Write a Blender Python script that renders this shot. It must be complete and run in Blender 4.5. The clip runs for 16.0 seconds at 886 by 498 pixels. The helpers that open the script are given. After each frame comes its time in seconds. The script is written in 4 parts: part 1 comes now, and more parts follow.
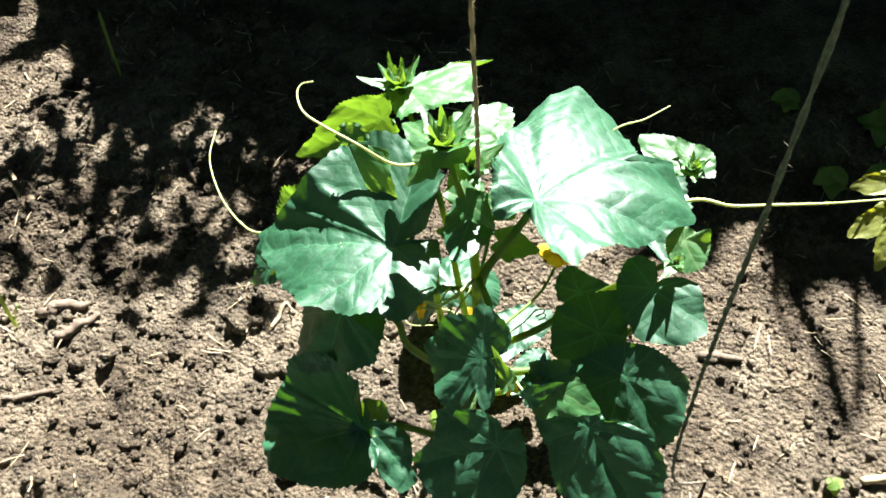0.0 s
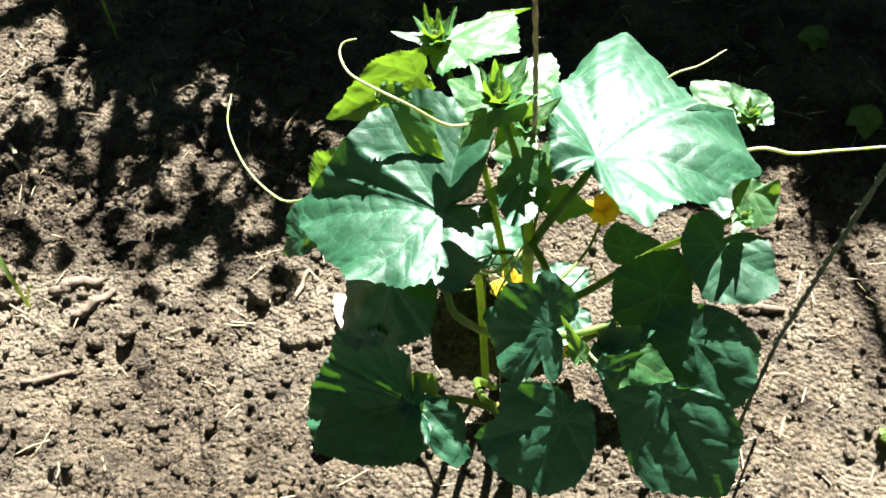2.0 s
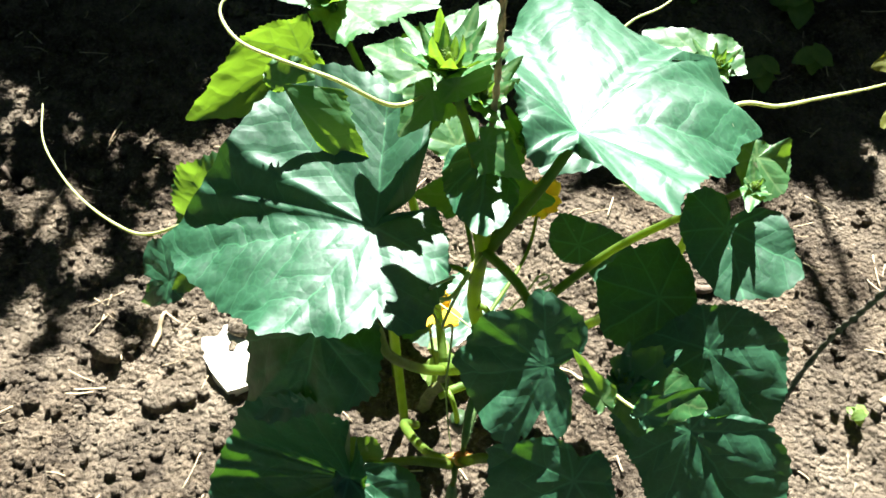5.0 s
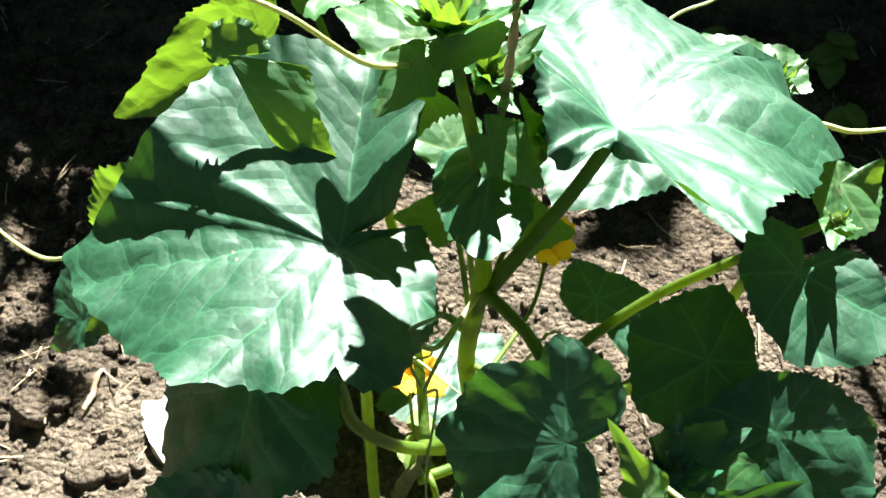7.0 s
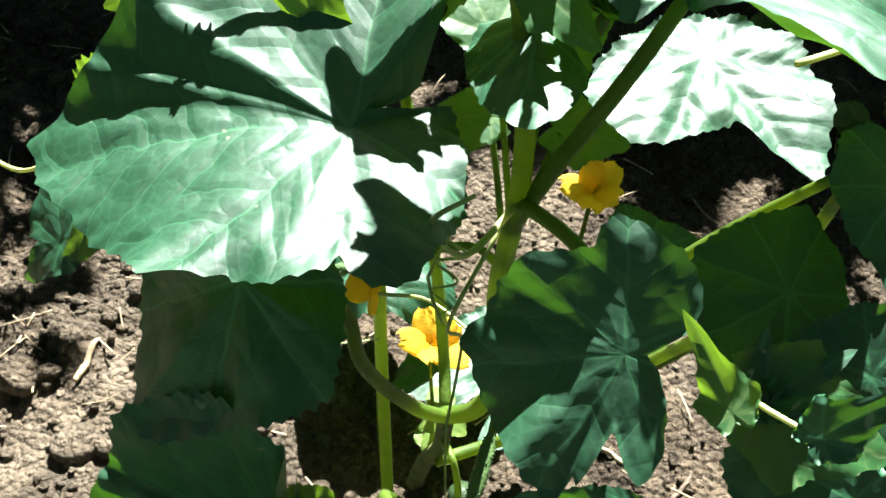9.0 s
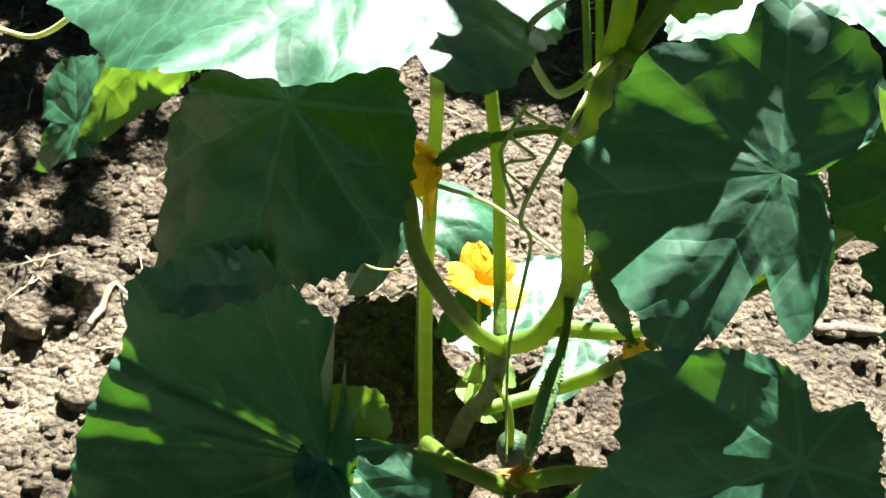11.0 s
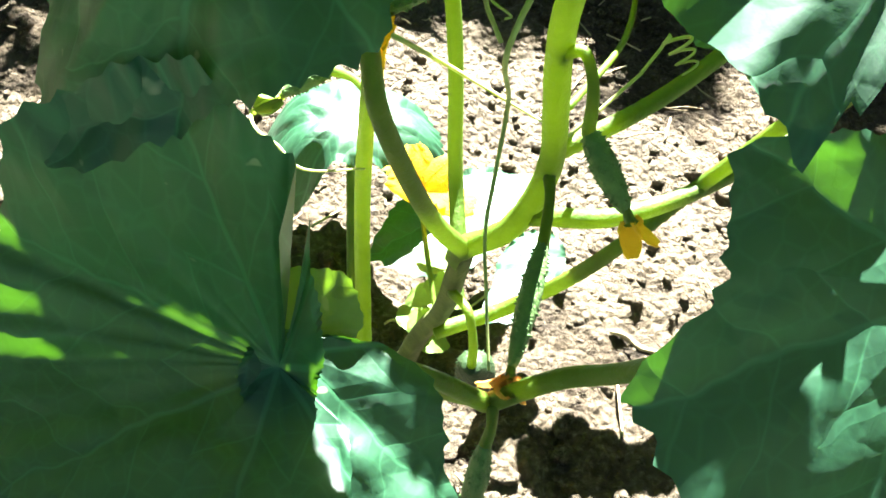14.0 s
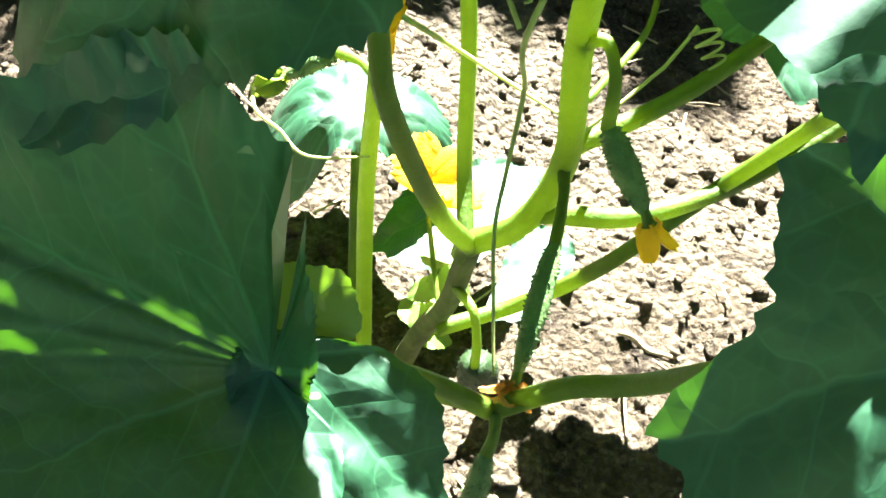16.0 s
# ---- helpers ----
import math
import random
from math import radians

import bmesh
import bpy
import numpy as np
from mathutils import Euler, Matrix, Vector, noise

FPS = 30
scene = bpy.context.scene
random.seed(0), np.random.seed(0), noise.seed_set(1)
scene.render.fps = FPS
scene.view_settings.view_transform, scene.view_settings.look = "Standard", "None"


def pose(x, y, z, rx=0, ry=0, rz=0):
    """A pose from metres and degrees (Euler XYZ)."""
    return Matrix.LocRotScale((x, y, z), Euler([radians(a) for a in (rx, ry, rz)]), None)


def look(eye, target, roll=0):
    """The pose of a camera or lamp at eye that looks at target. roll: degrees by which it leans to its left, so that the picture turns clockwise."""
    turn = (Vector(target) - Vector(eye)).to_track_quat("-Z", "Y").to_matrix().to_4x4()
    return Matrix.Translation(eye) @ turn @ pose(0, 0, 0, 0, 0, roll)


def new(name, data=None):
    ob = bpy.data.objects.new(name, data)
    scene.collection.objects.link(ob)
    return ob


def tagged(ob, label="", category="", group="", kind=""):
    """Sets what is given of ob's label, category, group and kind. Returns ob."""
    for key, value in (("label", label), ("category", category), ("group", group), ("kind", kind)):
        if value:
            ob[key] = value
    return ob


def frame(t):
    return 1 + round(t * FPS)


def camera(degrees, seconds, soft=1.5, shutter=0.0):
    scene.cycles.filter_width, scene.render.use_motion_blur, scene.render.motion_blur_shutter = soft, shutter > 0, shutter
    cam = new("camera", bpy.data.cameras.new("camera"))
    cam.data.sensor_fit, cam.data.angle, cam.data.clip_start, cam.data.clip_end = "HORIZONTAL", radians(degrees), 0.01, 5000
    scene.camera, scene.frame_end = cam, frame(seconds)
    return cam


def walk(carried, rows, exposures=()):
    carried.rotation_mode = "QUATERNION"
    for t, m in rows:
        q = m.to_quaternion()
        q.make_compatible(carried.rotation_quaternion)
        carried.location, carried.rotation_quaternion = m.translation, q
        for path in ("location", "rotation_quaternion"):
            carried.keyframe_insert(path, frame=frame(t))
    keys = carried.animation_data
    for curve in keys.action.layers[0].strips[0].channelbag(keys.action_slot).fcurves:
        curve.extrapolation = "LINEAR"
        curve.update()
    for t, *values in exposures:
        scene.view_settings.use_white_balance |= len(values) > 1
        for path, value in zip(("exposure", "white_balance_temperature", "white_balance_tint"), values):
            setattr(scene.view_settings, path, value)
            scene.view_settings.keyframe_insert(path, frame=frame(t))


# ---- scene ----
cam = camera(48.7, 16.0, soft=1.6)
PATH = [
    (0, look((0.1107, -0.3973, 0.7775), (0.0342, -0.1502, 0.4724), -4.26)),
    (0.5, look((0.0664, -0.4141, 0.7772), (0.0351, -0.1574, 0.4720), -1.80)),
    (1, look((0.0412, -0.4273, 0.7727), (0.0268, -0.1728, 0.4644), -0.72)),
    (1.5, look((0.0497, -0.4099, 0.7641), (0.0119, -0.1652, 0.4500), -4.25)),
    (2, look((0.0663, -0.3783, 0.7578), (-0.0027, -0.1453, 0.4401), -6.09)),
    (2.5, look((0.0711, -0.3557, 0.7470), (-0.0196, -0.1315, 0.4284), -7.53)),
    (3, look((0.0563, -0.3386, 0.7339), (-0.0129, -0.1086, 0.4141), -6.30)),
    (3.5, look((0.0038, -0.3327, 0.7251), (-0.0136, -0.0919, 0.4062), -2.92)),
    (4, look((-0.0221, -0.3240, 0.7019), (-0.0020, -0.0847, 0.3820), 0.51)),
    (4.5, look((-0.0092, -0.3067, 0.6795), (0.0060, -0.0726, 0.3554), 0.58)),
    (4.7, look((-0.0077, -0.3002, 0.6686), (-0.0028, -0.0643, 0.3456), -0.08)),
    (6.8, look((-0.0049, -0.2449, 0.5661), (-0.0001, 0.0179, 0.2646), 3.63)),
    (7, look((-0.0053, -0.2414, 0.5579), (0.0006, 0.0246, 0.2593), 3.53)),
    (7.5, look((-0.0051, -0.2371, 0.5392), (0.0016, 0.0366, 0.2476), 3.75)),
    (8, look((-0.0031, -0.2357, 0.5219), (0.0003, 0.0392, 0.2315), 3.86)),
    (8.2, look((-0.0030, -0.2355, 0.5151), (-0.0022, 0.0371, 0.2223), 3.69)),
    (10.3, look((-0.0090, -0.2342, 0.4492), (-0.0206, 0.0495, 0.1674), 4.15)),
    (10.5, look((-0.0108, -0.2344, 0.4425), (-0.0234, 0.0487, 0.1602), 4.20)),
    (11, look((-0.0154, -0.2336, 0.4265), (-0.0295, 0.0474, 0.1421), 4.03)),
    (11.5, look((-0.0186, -0.2327, 0.4088), (-0.0334, 0.0503, 0.1265), 3.88)),
    (12, look((-0.0182, -0.2302, 0.3937), (-0.0320, 0.0554, 0.1140), 3.52)),
    (12.5, look((-0.0205, -0.2305, 0.3798), (-0.0300, 0.0576, 0.1025), 4.93)),
    (13, look((-0.0240, -0.2272, 0.3710), (-0.0225, 0.0592, 0.0918), 5.55)),
    (13.5, look((-0.0273, -0.2216, 0.3676), (-0.0116, 0.0574, 0.0814), 6.61)),
    (14, look((-0.0330, -0.2150, 0.3664), (-0.0027, 0.0596, 0.0772), 8.00)),
    (14.5, look((-0.0373, -0.2101, 0.3629), (0.0084, 0.0606, 0.0720), 10.25)),
    (15, look((-0.0418, -0.2064, 0.3600), (0.0110, 0.0621, 0.0682), 11.23)),
    (15.5, look((-0.0401, -0.2036, 0.3561), (0.0039, 0.0647, 0.0628), 10.74)),
    (16, look((-0.0327, -0.2032, 0.3574), (-0.0035, 0.0676, 0.0645), 9.81)),
]
walk(cam, PATH, [(0.0, 2.8, 6150, 11), (9.4, 2.65, 6150, 11), (10.5, 2.3, 6150, 11), (11.0, 3.1, 6150, 9.5), (11.3, 3.5, 6150, 9), (12.2, 4.15, 6150, 7), (16.0, 4.15, 6150, 7)])

# ---- light ----
SUN_AZ, SUN_EL = radians(8), radians(52)
TO_SUN = Vector((math.sin(SUN_AZ) * math.cos(SUN_EL), math.cos(SUN_AZ) * math.cos(SUN_EL), math.sin(SUN_EL)))
world = bpy.data.worlds.new("world")
scene.world = world
world.use_nodes = True
sky = world.node_tree.nodes.new("ShaderNodeTexSky")
sky.sky_type, sky.sun_disc, sky.sun_elevation, sky.sun_rotation = "NISHITA", False, SUN_EL, SUN_AZ
backdrop = world.node_tree.nodes["Background"]
backdrop.inputs["Strength"].default_value = 0.0050
world.node_tree.links.new(sky.outputs["Color"], backdrop.inputs["Color"])
sun = new("sun", bpy.data.lights.new("sun", "SUN"))
sun.data.energy, sun.data.angle, sun.data.color = 5.0, radians(0.53), (1.0, 0.96, 0.90)
sun.matrix_world = look(TO_SUN * 5, (0, 0, 0))


# ---- materials ----
class Nodes:
    """A material's node tree, with short ways to add and link nodes."""

    def __init__(self, name):
        self.mat = bpy.data.materials.new(name)
        self.mat.use_nodes = True
        self.tree = self.mat.node_tree
        self.bsdf = self.tree.nodes["Principled BSDF"]
        self.out = self.tree.nodes["Material Output"]

    def add(self, kind, values=(), **settings):
        n = self.tree.nodes.new(kind)
        for key, value in settings.items():
            setattr(n, key, value)
        for key, value in dict(values).items():
            self.put(n, key, value)
        return n

    def put(self, n, key, value):
        if isinstance(value, bpy.types.NodeSocket):
            self.tree.links.new(value, n.inputs[key])
        else:
            n.inputs[key].default_value = value

    def math(self, op, a, b=0.0, c=0.0):
        return self.add("ShaderNodeMath", {0: a, 1: b, 2: c}, operation=op).outputs[0]

    def noise(self, vec, scale, detail=4.0, rough=0.6):
        return self.add("ShaderNodeTexNoise", {"Vector": vec, "Scale": scale, "Detail": detail, "Roughness": rough}).outputs["Fac"]

    def mix(self, fac, a, b):
        n = self.add("ShaderNodeMix", {"Factor": fac}, data_type="RGBA")
        self.put(n, 6, a), self.put(n, 7, b)
        return n.outputs[2]

    def ramp(self, fac, lo, hi):
        return self.add("ShaderNodeMapRange", {"Value": fac, "From Min": lo, "From Max": hi}, clamp=True).outputs[0]

    def bump(self, height, strength, distance):
        return self.add("ShaderNodeBump", {"Height": height, "Strength": strength, "Distance": distance}).outputs["Normal"]

    def place(self):
        return self.add("ShaderNodeNewGeometry").outputs["Position"]

    def local(self):
        return self.add("ShaderNodeTexCoord").outputs["Object"]


def rgb(r, g, b):
    return (r, g, b, 1.0)


def leaf_material(name, dark, light, through_colour, veins, through_share, rough):
    """A leaf blade: radiating veins with side veins, quilted relief, a waxy sheen and light coming through."""
    m = Nodes(name)
    uv = m.add("ShaderNodeUVMap").outputs["UV"]
    xyz = m.add("ShaderNodeSeparateXYZ", {0: uv})
    x, y = xyz.outputs[0], xyz.outputs[1]
    r = m.math("SQRT", m.math("ADD", m.math("MULTIPLY", x, x), m.math("MULTIPLY", y, y)))
    wob = m.math("MULTIPLY", m.math("SUBTRACT", m.noise(uv, 55.0, 2.0), 0.5), 0.22)
    theta = m.math("ADD", m.math("ARCTAN2", y, x), wob)
    off = m.math("PINGPONG", theta, radians(25))
    across = m.math("MULTIPLY", r, m.math("SINE", off))
    along = m.math("MULTIPLY", r, m.math("COSINE", off))
    wide = m.math("SUBTRACT", 0.0009, m.math("MULTIPLY", r, 0.007))
    main = m.ramp(m.math("SUBTRACT", m.math("MAXIMUM", wide, 0.0003), across), 0.0, 0.0005)
    side_at = m.math("SUBTRACT", along, m.math("MULTIPLY", across, 0.75))
    side = m.math("PINGPONG", m.math("ADD", side_at, m.math("MULTIPLY", wob, 0.01)), 0.007)
    side_line = m.ramp(m.math("SUBTRACT", 0.0005, side), 0.0, 0.0004)
    cells = m.add("ShaderNodeTexVoronoi", {"Vector": uv, "Scale": 200.0, "Randomness": 0.85}, feature="DISTANCE_TO_EDGE").outputs["Distance"]
    net = m.ramp(cells, 0.09, 0.0)
    vein = m.math("MAXIMUM", main, m.math("MULTIPLY", side_line, 0.65))
    vein_all = m.math("MAXIMUM", vein, m.math("MULTIPLY", net, 0.3))
    blotch = m.noise(m.local(), 38.0, 4.0)
    fine = m.noise(m.local(), 420.0, 3.0)
    base = m.mix(m.ramp(blotch, 0.32, 0.7), dark, light)
    base = m.mix(m.math("MULTIPLY", m.ramp(fine, 0.45, 0.75), 0.25), base, light)
    base = m.mix(m.math("MULTIPLY", vein_all, 0.7), base, veins)
    speck = m.ramp(m.noise(m.local(), 160.0, 1.0), 0.76, 0.8)
    base = m.mix(m.math("MULTIPLY", speck, 0.6), base, rgb(0.35, 0.36, 0.22))
    bent = m.add("ShaderNodeVectorMath", {0: uv, 1: m.add("ShaderNodeVectorMath", {0: m.add("ShaderNodeTexNoise", {"Vector": uv, "Scale": 90.0, "Detail": 2.0}).outputs["Color"], "Scale": 0.010}, operation="SCALE").outputs[0]}, operation="ADD").outputs[0]
    dome = m.add("ShaderNodeTexVoronoi", {"Vector": bent, "Scale": 120.0, "Randomness": 1.0, "Smoothness": 0.15}, feature="SMOOTH_F1").outputs["Distance"]
    pillow = m.math("SUBTRACT", 1.0, m.math("MULTIPLY", m.math("MULTIPLY", dome, dome), 1.6))
    quilt = m.math("ADD", m.math("MULTIPLY", pillow, 0.75), m.math("MULTIPLY", m.ramp(side, 0.0, 0.0035), 0.8))
    quilt = m.math("ADD", quilt, m.math("MULTIPLY", m.ramp(across, 0.0, 0.004), 0.8))
    quilt = m.math("ADD", quilt, m.math("MULTIPLY", fine, 0.16))
    normal = m.bump(quilt, 0.36, 0.0010)
    m.put(m.bsdf, "Base Color", base)
    m.put(m.bsdf, "Roughness", m.math("ADD", rough, m.math("MULTIPLY", blotch, 0.14)))
    m.put(m.bsdf, "Specular IOR Level", 0.9)
    m.put(m.bsdf, "Normal", normal)
    glow = m.mix(m.math("MULTIPLY", vein_all, 0.55), through_colour, rgb(0.10, 0.20, 0.02))
    trans = m.add("ShaderNodeBsdfTranslucent", {"Color": glow, "Normal": normal})
    both = m.add("ShaderNodeMixShader", {0: through_share, 1: m.bsdf.outputs[0], 2: trans.outputs[0]})
    m.tree.links.new(both.outputs[0], m.out.inputs[0])
    return m.mat


def skin_material(name, dark, light, scale, rough, bump, through_colour=None, share=0.0, ridge=0.0):
    """Stems, fruits, petals and twigs: two-tone mottling and fine relief."""
    m = Nodes(name)
    pos = m.local()
    a, b = m.noise(pos, scale, 4.0), m.noise(pos, scale * 9, 3.0)
    base = m.mix(m.ramp(a, 0.3, 0.7), dark, light)
    base = m.mix(m.math("MULTIPLY", m.ramp(b, 0.55, 0.8), 0.35), base, light)
    m.put(m.bsdf, "Base Color", base)
    m.put(m.bsdf, "Roughness", m.math("ADD", rough, m.math("MULTIPLY", b, 0.15)))
    normal = m.bump(m.math("ADD", a, m.math("MULTIPLY", b, 0.6)), bump, 0.0015)
    m.put(m.bsdf, "Normal", normal)
    if through_colour:
        trans = m.add("ShaderNodeBsdfTranslucent", {"Color": through_colour, "Normal": normal})
        both = m.add("ShaderNodeMixShader", {0: share, 1: m.bsdf.outputs[0], 2: trans.outputs[0]})
        m.tree.links.new(both.outputs[0], m.out.inputs[0])
    return m.mat


def soil_material(name, dark, light, dry):
    m = Nodes(name)
    pos = m.place()
    big, mid, fine = m.noise(pos, 5.0, 5.0), m.noise(pos, 42.0, 6.0, 0.65), m.noise(pos, 260.0, 5.0, 0.7)
    base = m.mix(m.ramp(mid, 0.3, 0.72), dark, light)
    base = m.mix(m.math("MULTIPLY", m.ramp(fine, 0.5, 0.72), 0.5), base, dry)
    base = m.mix(m.math("MULTIPLY", m.ramp(big, 0.45, 0.7), 0.5), base, dry)
    base = m.mix(m.math("MULTIPLY", m.ramp(fine, 0.42, 0.28), 0.6), base, dark)
    damp = m.noise(pos, 11.0, 4.0, 0.6)
    base = m.mix(m.math("MULTIPLY", m.ramp(damp, 0.48, 0.62), 0.5), base, dark)
    m.put(m.bsdf, "Base Color", base)
    m.put(m.bsdf, "Roughness", 0.95)
    m.put(m.bsdf, "Specular IOR Level", 0.2)
    grit = m.add("ShaderNodeTexVoronoi", {"Vector": pos, "Scale": 210.0}).outputs["Distance"]
    m.put(m.bsdf, "Normal", m.bump(m.math("SUBTRACT", m.math("ADD", mid, m.math("MULTIPLY", fine, 0.9)), m.math("MULTIPLY", grit, 0.9)), 1.0, 0.014))
    return m.mat


mature = leaf_material("cucumber_leaf", rgb(0.004, 0.048, 0.017), rgb(0.010, 0.078, 0.029), rgb(0.10, 0.30, 0.006), rgb(0.04, 0.18, 0.072), 0.145, 0.48)
yellowing = leaf_material("yellowing_leaf", rgb(0.09, 0.12, 0.008), rgb(0.22, 0.24, 0.015), rgb(0.50, 0.50, 0.01), rgb(0.16, 0.16, 0.03), 0.3, 0.5)
young = leaf_material("young_leaf", rgb(0.02, 0.10, 0.025), rgb(0.04, 0.15, 0.035), rgb(0.22, 0.40, 0.016), rgb(0.14, 0.25, 0.08), 0.34, 0.44)
stem_green = skin_material("stem_green", rgb(0.04, 0.105, 0.010), rgb(0.14, 0.215, 0.024), 75, 0.45, 0.5, rgb(0.42, 0.54, 0.02), 0.36)
stem_woody = skin_material("stem_woody", rgb(0.055, 0.080, 0.016), rgb(0.14, 0.165, 0.040), 90, 0.65, 0.8)
tendril_pale = skin_material("tendril_pale", rgb(0.35, 0.42, 0.14), rgb(0.55, 0.58, 0.28), 80, 0.5, 0.2, rgb(0.6, 0.62, 0.2), 0.3)
fruit_skin = skin_material("fruit_skin", rgb(0.05, 0.12, 0.035), rgb(0.14, 0.24, 0.07), 140, 0.5, 0.6)
# fruit_skin made darker: the shade under the plant is put into this colour
fruit_shaded = skin_material("fruit_shaded", rgb(0.012, 0.035, 0.010), rgb(0.03, 0.06, 0.018), 140, 0.4, 0.5)
petal_yellow = skin_material("petal_yellow", rgb(0.75, 0.42, 0.01), rgb(0.90, 0.62, 0.03), 120, 0.6, 0.5, rgb(0.95, 0.65, 0.02), 0.45)
petal_withered = skin_material("petal_withered", rgb(0.45, 0.20, 0.05), rgb(0.70, 0.42, 0.14), 200, 0.8, 0.9, rgb(0.8, 0.4, 0.08), 0.3)
twine_fibre = skin_material("twine_fibre", rgb(0.10, 0.085, 0.055), rgb(0.24, 0.21, 0.15), 300, 0.9, 1.0)
twine_pale = skin_material("twine_pale", rgb(0.30, 0.24, 0.15), rgb(0.58, 0.50, 0.34), 300, 0.9, 1.0, rgb(0.6, 0.5, 0.3), 0.35)
straw_dry = skin_material("straw_dry", rgb(0.30, 0.23, 0.13), rgb(0.58, 0.48, 0.30), 120, 0.8, 0.5)
twig_bark = skin_material("twig_bark", rgb(0.09, 0.065, 0.045), rgb(0.22, 0.17, 0.12), 140, 0.9, 0.9)
stake_wood = skin_material("stake_wood", rgb(0.022, 0.018, 0.012), rgb(0.07, 0.058, 0.042), 140, 0.9, 0.9)
weed_green = skin_material("weed_green", rgb(0.07, 0.16, 0.03), rgb(0.20, 0.30, 0.06), 90, 0.5, 0.3, rgb(0.4, 0.5, 0.05), 0.35)
stone_pale = skin_material("stone_pale", rgb(0.42, 0.41, 0.32), rgb(0.62, 0.60, 0.50), 45, 0.85, 0.5)
soil = soil_material("soil", rgb(0.027, 0.019, 0.012), rgb(0.235, 0.183, 0.118), rgb(0.46, 0.39, 0.275))


# ---- building helpers ----
def mesh_of(name, verts, faces, uvs=None, smooth=True):
    me = bpy.data.meshes.new(name)
    me.from_pydata(verts, [], faces)
    if smooth:
        me.shade_smooth()
    if uvs is not None:
        layer = me.uv_layers.new(name="UVMap")
        loops = np.empty(len(me.loops), dtype=np.int32)
        me.loops.foreach_get("vertex_index", loops)
        layer.data.foreach_set("uv", np.asarray(uvs, dtype=np.float32)[loops].ravel())
    return me


def part(name, me, material, parent=None, label=""):
    ob = new(name, me)
    if not me.materials:
        me.materials.append(material)
    ob.parent = parent
    return tagged(ob, label=label)


def empty(name, at, label, category, group="", kind=""):
    ob = new(name)
    ob.location = at
    ob.empty_display_size = 0.02
    bpy.context.view_layer.update()
    return tagged(ob, label, category, group, kind)


def under(ob, parent):
    """Hang ob, built in world places, under parent."""
    ob.parent = parent
    ob.matrix_parent_inverse = Matrix.Translation(parent.location).inverted()
    return ob


def spline(points, n):
    """n places along a smooth line through the points."""
    p = [Vector(q) for q in points]
    p = [2 * p[0] - p[1], *p, 2 * p[-1] - p[-2]]
    out = []
    spans = len(p) - 3
    for k in range(n):
        u = k / (n - 1) * spans
        i = min(int(u), spans - 1)
        u -= i
        a, b, c, d = p[i : i + 4]
        out.append(0.5 * (2 * b + (c - a) * u + (2 * a - 5 * b + 4 * c - d) * u * u + (3 * b - a - 3 * c + d) * u**3))
    return out


def tube_data(line, radii, sides=8, flute=0.0, rough=0.0, seed=0):
    """Verts and faces of a tube along a line of places; radii at even steps; flute: grooves along it."""
    rnd = random.Random(seed)
    n = len(line)
    verts, faces = [], []
    up = Vector((0.3, 0.2, 0.9))
    for k, at in enumerate(line):
        ahead = (line[min(k + 1, n - 1)] - line[max(k - 1, 0)]).normalized()
        side = ahead.cross(up)
        if side.length < 1e-3:
            side = ahead.cross(Vector((1, 0, 0)))
        side.normalize()
        up = side.cross(ahead).normalized()
        u = k / (n - 1) * (len(radii) - 1)
        i = min(int(u), len(radii) - 2)
        r = radii[i] + (radii[i + 1] - radii[i]) * (u - i)
        for j in range(sides):
            a = 2 * math.pi * j / sides
            rr = r * (1 + flute * (1 if j % 2 else -1) + rough * rnd.uniform(-1, 1))
            verts.append(at + side * (math.cos(a) * rr) + up * (math.sin(a) * rr))
    for k in range(n - 1):
        for j in range(sides):
            q = (j + 1) % sides
            faces.append((k * sides + j, k * sides + q, (k + 1) * sides + q, (k + 1) * sides + j))
    faces.append(tuple(range(sides - 1, -1, -1)))
    faces.append(tuple(range((n - 1) * sides, n * sides)))
    return verts, faces


def tube(name, points, radii, material, parent, label="", steps=28, sides=10, flute=0.0, rough=0.0, hairs=0, seed=0):
    line = spline(points, steps)
    verts, faces = tube_data(line, radii, sides, flute, rough, seed)
    rnd = random.Random(seed + 7)
    for _ in range(hairs):
        k = rnd.randrange(1, steps - 1)
        r = radii[min(int(k / (steps - 1) * (len(radii) - 1)), len(radii) - 1)]
        d = Vector((rnd.gauss(0, 1), rnd.gauss(0, 1), rnd.gauss(0, 1))).normalized()
        base = line[k].lerp(line[k + 1], rnd.random()) + d * r * 0.8
        e = d.orthogonal().normalized() * 0.00013
        b = len(verts)
        tip = base + d * rnd.uniform(0.0008, 0.0020)
        verts += [base + e, base - e, base + d.cross(e), tip]
        faces += [(b, b + 1, b + 3), (b + 1, b + 2, b + 3), (b + 2, b, b + 3)]
    ob = part(name, mesh_of(name, verts, faces), material, None, label)
    return under(ob, parent) if parent else ob


